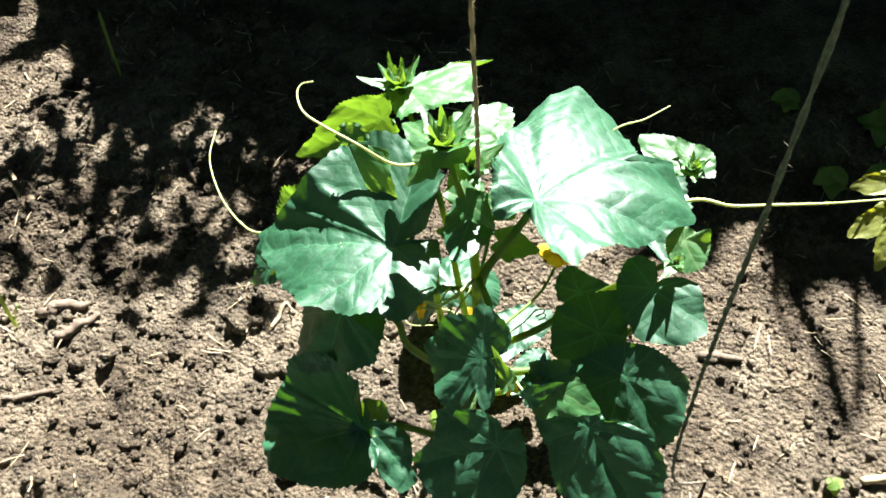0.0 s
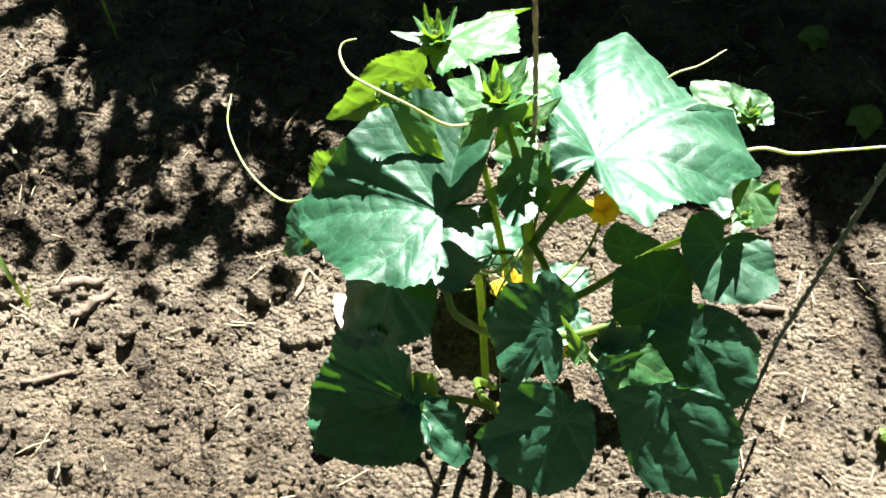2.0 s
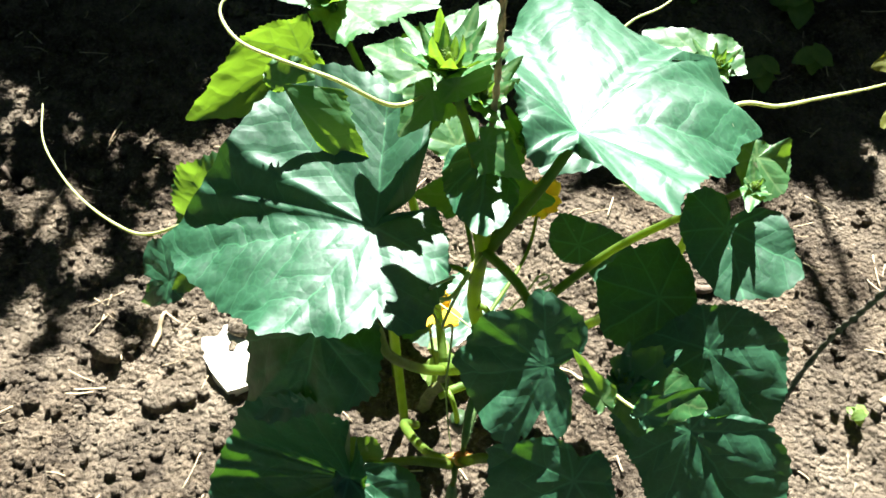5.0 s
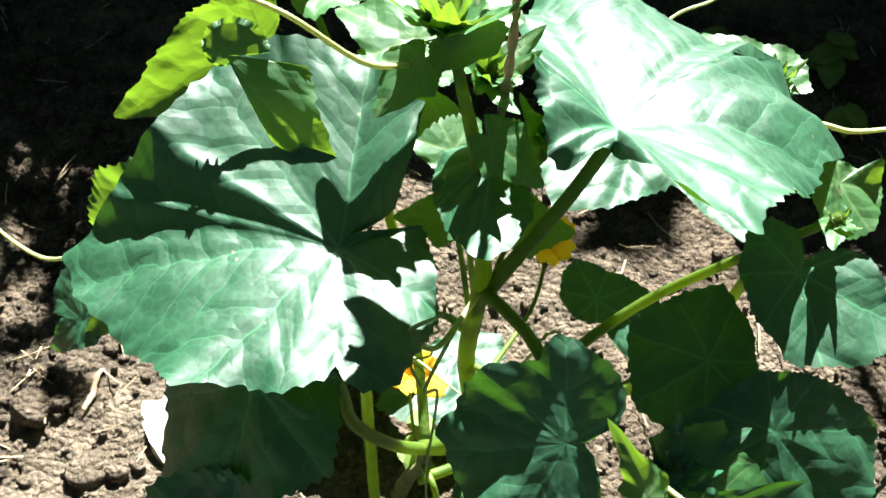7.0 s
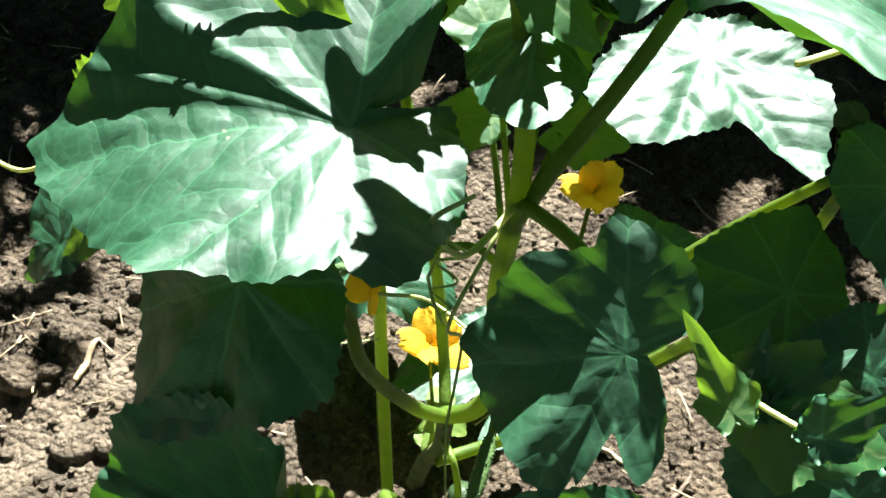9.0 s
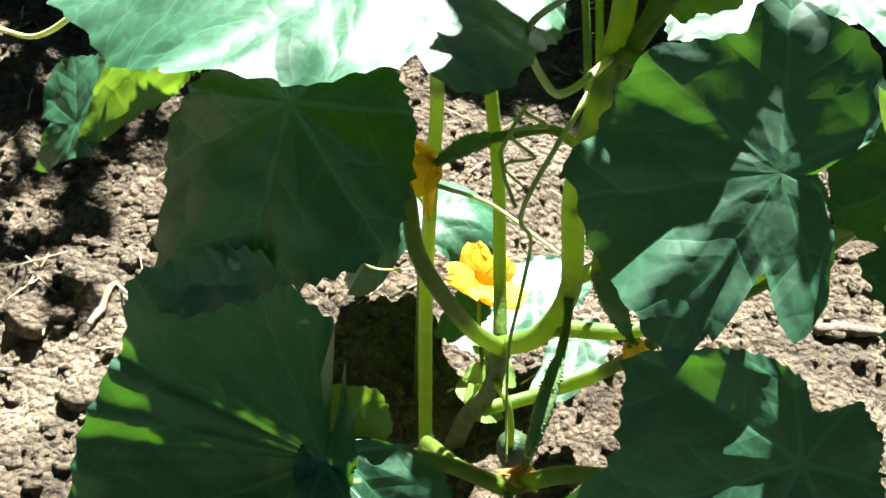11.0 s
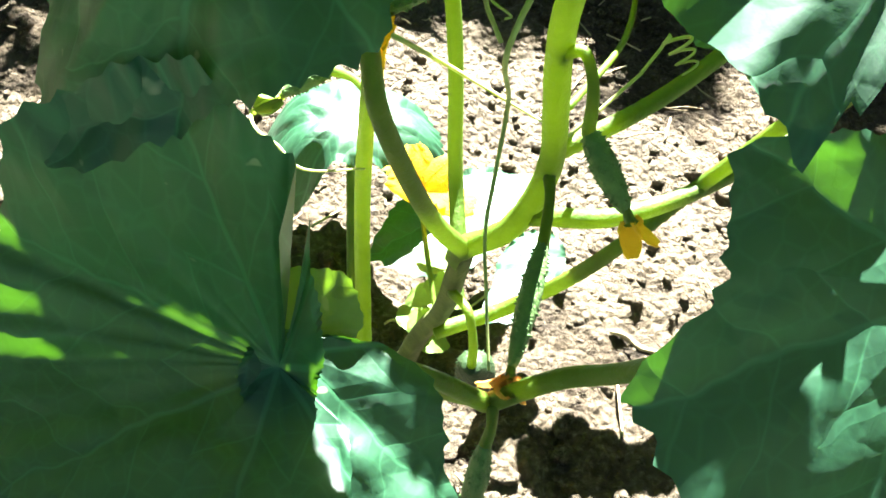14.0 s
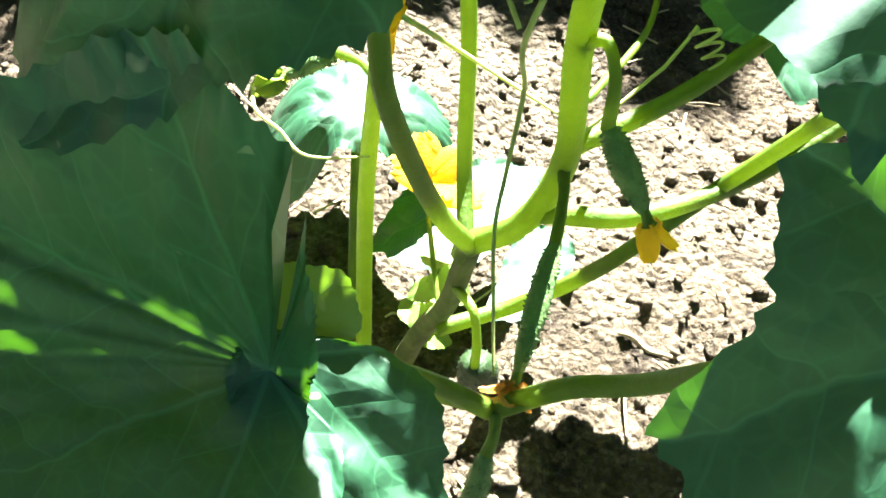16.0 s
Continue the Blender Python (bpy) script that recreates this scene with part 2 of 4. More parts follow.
# ---- ground ----
def value_noise(x, y, seed):
    """Smooth noise in -1..1 on arrays."""
    xi, yi = np.floor(x).astype(np.int64), np.floor(y).astype(np.int64)
    xf, yf = x - xi, y - yi
    u, v = xf * xf * (3 - 2 * xf), yf * yf * (3 - 2 * yf)

    def h(a, b):
        q = (a * 374761393 + b * 668265263 + seed * 1442695041) & 0xFFFFFFFF
        q = ((q ^ (q >> 13)) * 1274126177) & 0xFFFFFFFF
        return ((q ^ (q >> 16)) & 0xFFFF) / 32767.5 - 1

    top = h(xi, yi) * (1 - u) + h(xi + 1, yi) * u
    low = h(xi, yi + 1) * (1 - u) + h(xi + 1, yi + 1) * u
    return top * (1 - v) + low * v


def soil_height(x, y):
    x, y = np.asarray(x, float), np.asarray(y, float)
    wild = 0.54 + 0.46 * np.clip((-0.02 - x) / 0.22, 0, 1)
    z = 0.010 * value_noise(x / 0.17, y / 0.17, 1)
    z = z + 0.007 * value_noise(x / 0.06 + 3, y / 0.06, 2)
    lumpy = 0.5 + 0.5 * value_noise(x / 0.2 + 9, y / 0.2, 3)
    z = z + 0.0072 * wild * (0.3 + lumpy) * (np.abs(value_noise(x / 0.034, y / 0.034, 4)) * 1.8 - 0.5)
    z = z + 0.004 * wild * (0.4 + lumpy) * (np.abs(value_noise(x / 0.013 + 0.3 * value_noise(x / 0.02, y / 0.02, 8), y / 0.013, 5)) * 2.0 - 0.5)
    z = z + 0.0034 * (0.5 + 0.5 * wild) * (np.abs(value_noise(x / 0.0075, y / 0.0075, 7)) * 1.8 - 0.5)
    pits = np.clip(value_noise(x / 0.030 + 0.8 * value_noise(x / 0.05, y / 0.05, 9), y / 0.030 + 0.8 * value_noise(x / 0.05, y / 0.05, 10), 6) - 0.3, 0, 1)
    z = z - 0.007 * pits * wild
    return z - 0.006


def axis_steps(lo, hi, step, far):
    inner = np.arange(lo, hi + step / 2, step)
    grow = step * np.cumprod(np.full(40, 1.28))
    out = np.cumsum(grow)
    out = out[out < far]
    return np.concatenate([(lo - out)[::-1], inner, hi + out])


gx, gy = axis_steps(-0.68, 0.50, 0.0032, 90.0), axis_steps(-0.16, 0.60, 0.0032, 90.0)
mx, my = np.meshgrid(gx, gy)
mz = soil_height(mx, my) * np.clip(1.6 - np.hypot(mx, my) / 1.5, 0.2, 1)
ground_me = bpy.data.meshes.new("ground")
nx, ny = len(gx), len(gy)
idx = np.arange(nx * ny).reshape(ny, nx)
quads = np.stack([idx[:-1, :-1], idx[:-1, 1:], idx[1:, 1:], idx[1:, :-1]], -1).reshape(-1, 4)
ground_me.from_pydata(np.stack([mx, my, mz], -1).reshape(-1, 3).tolist(), [], quads.tolist())
ground_me.shade_smooth()
ground_me.materials.append(soil)
tagged(new("ground", ground_me), "bare brown crumbly garden soil, dry and lumpy", "soil", kind="structure")


def ground_at(x, y):
    return float(soil_height(x, y))


# ---- cucumber plant ----
BASE = Vector((-0.018, 0.052, -0.01))
plant = empty("cucumber_plant", BASE, "bushy young cucumber plant with broad green leaves growing in bare soil", "plant")
leaf_count = 0


def lobe_at(lobes, deg):
    """Length and rise of a blade in one direction, smooth between its lobes."""
    n = len(lobes)
    deg %= 360
    for k in range(n):
        a, b = lobes[k], lobes[(k + 1) % n]
        hi = b[0] + (360 if k == n - 1 else 0)
        d = deg if deg >= a[0] else deg + 360
        if a[0] <= d <= hi:
            u = (d - a[0]) / max(hi - a[0], 1)
            gap = radians(hi - a[0])
            # straight chord between the lobe ends, bulged a little
            chord = a[1] * b[1] * math.sin(gap) / max(a[1] * math.sin(u * gap) + b[1] * math.sin((1 - u) * gap), 1e-6) if 0.02 < gap < 2.6 else None
            soft = a[1] + (b[1] - a[1]) * u * u * (3 - 2 * u)
            size = soft if chord is None else 0.55 * chord + 0.45 * soft
            ease = u * u * (3 - 2 * u)
            ends = [(a[q] if q < len(a) else 0, b[q] if q < len(b) else 0) for q in (2, 3, 4)]
            return [size / 1000] + [(p + (q - p) * ease) / 1000 for p, q in ends]
    return [lobes[0][1] / 1000, lobes[0][2] / 1000, 0.0, 0.0]


def leaf_mesh(name, lobes, seed, quilt=1.0, power=1.7, cup=0.0, relief=1.0, droop=3.2, swell=0.0):
    rnd = random.Random(seed)
    size = max(l[1] for l in lobes) / 1000
    ang, rings = (288, 46) if size > 0.045 else (144, 22)
    verts, uvs, faces = [(0, 0, 0)], [(0, 0)], []
    ox, oy = rnd.uniform(0, 50), rnd.uniform(0, 50)
    teeth = [rnd.uniform(0.4, 1.3) for _ in range(ang)]
    notch = 5 if ang > 200 else 4
    edge = [lobe_at(lobes, 360 * j / ang) for j in range(ang)]
    for i in range(1, rings + 1):
        r = i / rings
        for j in range(ang):
            a = 2 * math.pi * j / ang
            length, rise, out_x, out_y = edge[j]
            rim = max(0.0, (r - 0.85) / 0.15)
            tooth = min(0.0017, 0.045 * length) * teeth[j - j % notch] * (1 - 2.2 * abs((j % notch) / notch - 0.4)) * rim
            d = length * r + tooth
            x, y = math.cos(a) * d, math.sin(a) * d
            off = min(abs((math.degrees(a) + 180) % 360 - 180 - v) for v in (-150, -100, -50, 0, 50, 100, 150))
            away = d * math.sin(radians(off))
            puff = (1 - math.exp(-((away / 0.0055) ** 2))) * 0.0020 * min(1, d / 0.02) * min(1, length / 0.05)
            rib = abs(((d * math.cos(radians(off)) - 0.75 * away + 0.003 * math.sin(ox + 7 * a)) / 0.014) % 1.0 - 0.5) * 2
            puff += (1 - rib**2) * 0.0005 * min(1, away / 0.006) * min(1, length / 0.05)
            lumps = noise.noise(Vector((x * 95 + ox, y * 95 + oy, seed * 0.37))) * 0.0011 * min(1, length / 0.05)
            wave = noise.noise(Vector((x * 26 + oy, y * 26 + ox, seed + 5))) * 0.0045 * r * relief * min(1.0, size / 0.06)
            ruffle = math.sin(a * 9 + ox) * 0.0012 * rim * size / 0.05
            z = rise * r ** (power if rise > 0 else max(power, droop)) + quilt * relief * (puff + lumps) + wave + ruffle + cup * d * d / size + swell * 0.004 * r * (1 - r)
            verts.append((x + out_x * r**3, y + out_y * r**3, z))
            uvs.append((x, y))
    for j in range(ang):
        faces.append((0, 1 + j, 1 + (j + 1) % ang))
    for i in range(rings - 1):
        for j in range(ang):
            p, q = 1 + i * ang + j, 1 + i * ang + (j + 1) % ang
            faces.append((p, p + ang, q + ang, q))
    return mesh_of(name, verts, faces, uvs)


def frame_of(hub, normal, heading):
    n = Vector(normal).normalized()
    h = Vector(heading)
    h = (h - h.dot(n) * n).normalized()
    s = n.cross(h)
    return Matrix(((h.x, s.x, n.x, hub[0]), (h.y, s.y, n.y, hub[1]), (h.z, s.z, n.z, hub[2]), (0, 0, 0, 1)))


def leaf(hub, normal, heading, lobes, material, cup=0.0, power=1.7, relief=1.0, droop=3.2, swell=0.0, label="", parent=None):
    """One blade from its hub, where the petiole joins: facing, heading of the midrib, and lobes of
    (degrees from the midrib, millimetres long, millimetres that the end rises, millimetres that it folds aside)."""
    global leaf_count
    leaf_count += 1
    ob = part("leaf", leaf_mesh("leaf", lobes, leaf_count, cup=cup, power=power, relief=relief, droop=droop, swell=swell), material, None, label)
    m = frame_of(hub, normal, heading)
    ob.matrix_basis = m
    return under(ob, parent or plant)


def pointed(length, lift=0):
    s = length
    return [(0, s, lift), (16, s * 0.72, lift * 0.6), (42, s * 0.52, 0), (62, s * 0.55, 0), (95, s * 0.36, 0), (145, s * 0.34, 0), (180, s * 0.1, 0), (215, s * 0.34, 0), (265, s * 0.36, 0), (298, s * 0.55, 0), (318, s * 0.52, 0), (344, s * 0.72, lift * 0.6)]


def slim(length, lift=0, wide=0.78):
    return [(a, s * (1 if a in (0, 180) else wide), r) for a, s, r in pointed(length, lift)]


leaf((-0.034, -0.034, 0.323), (-0.080, -0.030, 1.000), (-1, 0, 0), [(17, 75, -20), (31, 66, -14), (45, 66, -9), (55, 58, -6), (64, 52, -5), (75, 53, -3), (90, 48, -4), (94, 43, -3), (98, 49, -3), (107, 51, -5), (113, 51, -6), (133, 42, -10), (168, 32, -7), (202, 28, -3), (215, 4, 2), (223, 23, 1), (229, 39, 26), (233, 45, 29), (259, 57, 32), (283, 64, 33), (304, 73, 30), (330, 71, 19), (343, 82, 3), (349, 93, -13), (351, 101, -19), (359, 94, -22)], mature, power=1.15, droop=2.2, relief=0.45)
leaf((-0.150, 0.008, 0.222), (-0.550, -0.550, 0.630), (-0.5, 0.1, -0.6), [(0, 34, -6), (46, 13, 0), (102, 11, -4), (145, 8, -4), (207, 24, 0), (222, 24, -2), (284, 26, 0), (330, 20, 0), (331, 13, 0), (357, 19, 0)], mature, relief=0.5, label="drooping end lobe of a broad leaf")
leaf((-0.112, 0.015, 0.262), (-0.100, -0.950, 0.250), (-0.7, 0, -0.7), [(2, 45, 0), (7, 57, 0), (12, 53, 0), (24, 34, 0), (63, 17, 0), (94, 17, 0), (161, 57, -4), (189, 51, -8), (264, 39, -5), (350, 30, 0)], young, relief=0.8, label="folded leaf underside lit from behind")
leaf((-0.073, 0.012, 0.362), (0.1, -0.78, 0.62), (0.6, -0.6, -0.4), [(4, 55, 0), (14, 41, 0), (23, 32, 0), (45, 26, 0), (50, 3, 0), (56, 14, 0), (345, 3, 0), (347, 15, 0), (348, 30, 0), (355, 42, 0)], young, power=1.3, relief=0.9, label="leaf tip folded over, lit from behind")
leaf((0.050, -0.013, 0.361), (0.000, 0.000, 1.000), (0.71, -0.71, 0.1), [(16, 55, -3), (53, 74, -25), (68, 102, -39), (81, 108, -49), (90, 103, -31), (91, 76, -11), (105, 96, -26), (116, 113, -36), (119, 128, -46), (125, 125, -36), (133, 134, -30), (142, 104, -16), (159, 63, -1), (185, 38, 11), (206, 28, 19), (234, 25, 15), (265, 28, 6), (275, 25, 2), (309, 12, 2), (328, 41, 15), (334, 55, 15), (344, 62, 13), (355, 55, 11)], mature, power=1.2, droop=2.6, swell=3, relief=0.5)
leaf((0.124, -0.018, 0.303), (0.100, -0.500, 0.860), (0.24, -0.83, -0.51), [(3, 33, 0), (23, 38, 0), (47, 41, 0), (62, 33, 0), (91, 28, 0), (108, 19, 0), (144, 5, 0), (168, 16, 0), (194, 21, 0), (215, 23, 0), (251, 22, 0), (289, 22, 0), (321, 26, 0), (341, 32, 0)], mature, relief=0.6)
leaf((0.036, -0.098, 0.317), (-0.15, -0.735, 0.66), (-0.45, -0.6, -0.6), [(1, 37, 0), (8, 41, -3), (11, 27, 0), (11, 34, 0), (24, 17, 0), (33, 26, 0), (38, 30, 0), (49, 26, 0), (62, 18, 0), (86, 10, 0), (117, 5, 0), (134, 9, 0), (145, 16, 0), (160, 21, 0), (176, 25, 0), (192, 27, 0), (208, 30, 0), (217, 31, 0), (222, 29, 0), (227, 25, 0), (240, 26, 0), (259, 32, 0), (275, 32, -7), (289, 33, -9), (301, 39, -10), (307, 36, -9), (325, 36, -10), (348, 35, 0)], mature, power=1.4, droop=2.0, relief=0.7)
leaf((-0.050, -0.094, 0.201), (-0.100, -0.460, 0.880), (-0.88, -0.32, -0.35), [(8, 69, 0), (24, 56, 0), (48, 44, 0), (74, 37, 0), (95, 31, 0), (115, 19, 0), (118, 9, 0), (216, 18, 22), (218, 25, 36), (218, 12, 11), (219, 3, 0), (225, 28, 43), (237, 30, 50), (246, 34, 56), (252, 38, 60), (266, 43, 54), (293, 53, 37), (307, 56, 25), (315, 59, 17), (327, 64, 5), (335, 69, -6), (340, 70, -9), (347, 74, -13), (358, 71, 0)], mature, power=1.15, droop=1.6, relief=1.6)
leaf((-0.047, -0.090, 0.200), (0.250, -0.620, 0.740), (0.7, -0.4, -0.5), [(1, 52, 0), (8, 40, 0), (25, 33, 0), (35, 29, 0), (49, 20, 0), (58, 13, 0), (103, 4, 0), (325, 16, 0), (335, 38, 0), (348, 52, 0)], mature, power=1.6, relief=1.0)
leaf((-0.048, -0.085, 0.201), (0.2, -0.80, 0.5), (0.55, 0.3, 0.65), [(0, 17, 3), (40, 15, 2), (80, 11, 0), (180, 3, 0), (280, 11, 0), (320, 15, 2)], young, relief=0.5)
leaf((-0.058, -0.070, 0.300), (-0.120, -0.850, 0.520), (-0.2, -0.5, -0.8), [(14, 39, 2), (34, 37, 3), (55, 38, 2), (69, 32, -2), (98, 25, -9), (125, 21, -9), (140, 14, -5), (173, 12, 2), (195, 9, 3), (223, 12, -0), (262, 19, -11), (283, 30, -21), (299, 40, -31), (317, 47, -28), (328, 57, -23), (336, 65, -16), (341, 64, -14), (347, 59, -11), (357, 49, -4)], mature, power=1.3, droop=1.4, relief=1.4)
leaf((0.050, -0.125, 0.269), (0.160, -0.780, 0.610), (-0.93, -0.08, -0.36), [(5, 48, 0), (12, 49, 0), (20, 48, 0), (36, 48, 0), (60, 46, 0), (84, 41, 0), (162, 17, 0), (206, 17, 0), (233, 10, 0), (258, 17, 0), (278, 23, 0), (294, 30, 0), (307, 37, 0), (312, 40, 0), (313, 40, 0), (329, 37, 0), (338, 36, 0), (343, 38, 0), (350, 44, 0), (357, 50, 0)], mature, power=2.0, droop=2.0, relief=0.8)
leaf((0.100, -0.105, 0.275), (0.1, -0.75, 0.65), (0.60, -0.66, -0.45), [(1, 72, 0), (28, 54, 0), (54, 37, 0), (91, 11, 0), (201, 32, 0), (217, 35, 0), (270, 27, 0), (324, 55, 0)], mature, cup=-0.1, relief=0.6)
leaf((0.116, -0.062, 0.270), (0.1, -0.72, 0.68), (0.66, -0.64, -0.40), [(1, 51, 0), (50, 39, 0), (82, 28, 0), (147, 21, 0), (200, 23, 0), (236, 43, 0), (308, 40, 0), (335, 50, 0)], mature, cup=-0.1, relief=0.6)
leaf((0.096, -0.037, 0.275), (0.00, -0.41, 0.91), (-0.84, -0.49, -0.22), [(0, 31, 0), (37, 30, 0), (78, 24, 0), (134, 18, 0), (225, 29, 0), (307, 30, 0)], mature)
leaf((-0.077, 0.087, 0.312), (0.25, -0.94, 0.25), (-0.89, -0.33, -0.33), [(0, 67, -6), (10, 48, 0), (24, 34, 2), (48, 22, 3), (75, 18, 2), (120, 15, 0), (180, 6, 0), (232, 21, 0), (268, 22, 3), (300, 30, 3), (325, 36, 2), (346, 48, 0)], young, cup=0.2, relief=0.35)
leaf((-0.055, 0.085, 0.347), (-0.100, 0.050, 1.000), (0.68, 0.72, 0.15), [(4, 34, 0), (5, 72, -19), (26, 19, 0), (42, 6, 0), (198, 17, 0), (234, 36, 0), (266, 30, 0), (276, 35, 0), (291, 40, -0), (303, 49, 0), (330, 46, 0), (353, 49, 0)], young, relief=0.6)
leaf((-0.010, 0.050, 0.336), (0.000, 0.200, 0.980), (0.2, 1, 0), [(9, 48, 0), (23, 37, 0), (52, 27, 0), (97, 25, 0), (136, 32, 0), (164, 32, 0), (203, 23, 0), (268, 28, 0), (316, 35, 0), (346, 54, 0), (357, 59, 0)], young, relief=0.7)
leaf((0.013, -0.014, 0.346), (0.000, -0.150, 1.000), (-0.06, -0.65, -0.2), [(5, 39, 3), (14, 35, 2), (31, 27, -0), (53, 19, -2), (70, 10, -1), (79, 4, 1), (242, 19, -15), (278, 18, -14), (319, 21, -11), (346, 30, -6), (358, 38, -0)], mature, power=1.1, droop=1.4, relief=0.8)
leaf((0.000, -0.021, 0.393), (0.100, -0.600, 0.750), (0.9, 0.2, 0.2), [(6, 14, 0), (27, 13, 0), (49, 8, 0), (107, 5, 0), (162, 8, 0), (208, 9, 0), (243, 6, 0), (313, 6, 0), (338, 11, 0)], young, cup=0.4, relief=0.8)
leaf((0.134, 0.094, 0.300), (0.00, -0.30, 0.95), (0.96, -0.28, -0.09), [(0, 21, 0), (55, 22, 0), (102, 18, 0), (168, 38, 0), (196, 27, 0), (210, 15, 0), (326, 8, 0)], young)
leaf((0.138, 0.008, 0.322), (0.150, -0.550, 0.820), (0.6, 0.5, 0.3), [(67, 9, 0), (141, 11, 0), (203, 16, 0), (237, 20, 0), (266, 20, 0), (311, 16, 0), (351, 16, 5), (355, 9, 0)], young, relief=0.6)
leaf((0.068, -0.128, 0.334), (-0.10, -0.75, 0.65), (0.80, 0.42, 0.45), slim(24, 2, 0.62), mature, cup=0.3, relief=0.8)
leaf((0.055, -0.118, 0.326), (-0.55, -0.45, 0.70), (-0.25, 0.75, 0.30), slim(21, 3, 0.7), young, cup=0.4, relief=0.8)
leaf((0.018, 0.127, 0.045), (0.00, -0.10, 0.99), (-0.78, -0.63, -0.06), [(0, 65, 0), (15, 62, 0), (36, 53, 0), (65, 31, 0), (134, 28, 0), (170, 30, 0), (291, 18, 0), (341, 45, 0)], mature)
leaf((0.039, 0.081, 0.060), (0.00, -0.32, 0.95), (-0.54, -0.80, -0.27), [(0, 45, 0), (18, 39, 0), (52, 22, 0), (116, 15, 0), (169, 12, 0), (307, 12, 0), (348, 24, 0)], mature)
leaf((0.075, 0.050, 0.200), (0.21, -0.52, 0.83), (-0.51, 0.67, 0.54), [(0, 21, 0), (156, 11, 0), (179, 31, 0), (229, 38, 0), (308, 15, 0)], mature)
leaf((0.091, 0.169, 0.200), (0.00, -0.32, 0.95), (0.98, -0.19, -0.06), [(0, 50, 0), (29, 36, 0), (60, 20, 0), (140, 22, 0), (180, 33, 0), (233, 44, 0)], mature)
leaf((0.096, 0.122, 0.250), (0.00, -0.20, 0.98), (0.50, -0.85, -0.17), [(0, 78, 0), (25, 59, 0), (71, 42, 0), (144, 23, 0), (243, 40, 0), (270, 60, 0), (290, 70, 0), (345, 39, 0)], mature)
leaf((-0.044, 0.120, 0.092), (0.0, -0.1, 1.0), (-1.0, 0.0, 0.0), [(0, 40, -36), (35, 42, -44), (75, 22, -6), (110, 20, -6), (150, 34, -20), (180, 42, -20), (220, 46, -26), (270, 60, -52), (315, 58, -56)], mature, power=2.2)

# dry brown patch on a lower leaf
spot_bm = bmesh.new()
bmesh.ops.create_icosphere(spot_bm, subdivisions=3, radius=1.0)
for v in spot_bm.verts:
    k = 1 + 0.35 * noise.noise(v.co * 2.1)
    v.co = Vector((v.co.x * 0.0030 * k, v.co.y * 0.0019 * k, v.co.z * 0.0007))
spot_me = bpy.data.meshes.new("dry_patch")
spot_bm.to_mesh(spot_me)
spot_bm.free()
spot_ob = part("dry_patch", spot_me, petal_withered, None, "small dry red-brown patch on a leaf")
spot_ob.matrix_basis = frame_of((-0.0625, -0.0945, 0.1945), (-0.12, -0.57, 0.81), (-0.88, -0.32, -0.35))
under(spot_ob, plant)

# stems and petioles
tube("main_stem", [BASE, (-0.012, 0.036, 0.045), (-0.004, 0.021, 0.086), (-0.002, 0.003, 0.138)], [0.0048, 0.0042, 0.0038, 0.0036], stem_woody, plant, "grey-green woody foot of the stem", flute=0.08, rough=0.05, hairs=120, seed=50)
tube("main_stem", [(-0.003, 0.008, 0.128), (-0.002, 0.003, 0.138), (0.010, -0.006, 0.158), (0.017, -0.006, 0.185), (0.012, -0.007, 0.23), (0.014, -0.018, 0.295), (0.010, -0.016, 0.34), (-0.002, -0.016, 0.395)], [0.0045, 0.0041, 0.0038, 0.0038, 0.0037, 0.0037, 0.0033, 0.0029, 0.0023, 0.0015], stem_green, plant, "stout ridged green stem, brownish at the foot", steps=70, flute=0.06, rough=0.04, hairs=300, seed=1)
P = dict(flute=0.05, hairs=260)
tube("petiole", [(-0.03, 0.035, 0.0), (-0.036, 0.06, 0.09), (-0.036, 0.052, 0.16), (-0.035, 0.045, 0.22), (-0.034, -0.02, 0.315)], [0.0033, 0.0032, 0.0026, 0.0023], stem_green, plant, seed=2, **P)
tube("petiole", [(-0.038, 0.072, -0.005), (-0.041, 0.092, 0.045), (-0.044, 0.118, 0.088)], [0.0023, 0.0021, 0.0018], stem_green, plant, seed=21, **P)
tube("petiole", [(-0.002, 0.002, 0.138), (-0.016, -0.014, 0.168), (-0.032, -0.035, 0.22), (-0.038, -0.036, 0.25), (-0.055, -0.058, 0.290)], [0.0032, 0.0028, 0.0024, 0.0022], stem_green, plant, seed=3, **P)
tube("side_stem", [(-0.003, 0.012, 0.13), (-0.006, 0.03, 0.15), (-0.013, 0.034, 0.21), (-0.030, 0.055, 0.28), (-0.058, 0.078, 0.35)], [0.0028, 0.0026, 0.0024, 0.0022, 0.0015], stem_green, plant, seed=4, **P)
tube("petiole", [(0.014, -0.008, 0.165), (0.045, 0.0, 0.16), (0.085, 0.02, 0.165), (0.12, 0.03, 0.20), (0.118, 0.0, 0.29)], [0.0032, 0.0029, 0.0026, 0.0022], stem_green, plant, seed=5, **P)
tube("petiole", [(0.016, -0.004, 0.185), (0.05, 0.01, 0.20), (0.09, 0.02, 0.24), (0.134, -0.006, 0.318)], [0.0029, 0.0026, 0.0022, 0.0017], stem_green, plant, seed=6, **P)
tube("petiole", [(-0.006, 0.022, 0.07), (0.025, 0.03, 0.08), (0.045, 0.012, 0.125), (0.075, 0.012, 0.17), (0.09, -0.03, 0.25), (0.11, -0.055, 0.268)], [0.0032, 0.0028, 0.0024, 0.0022], stem_green, plant, seed=7, **P)
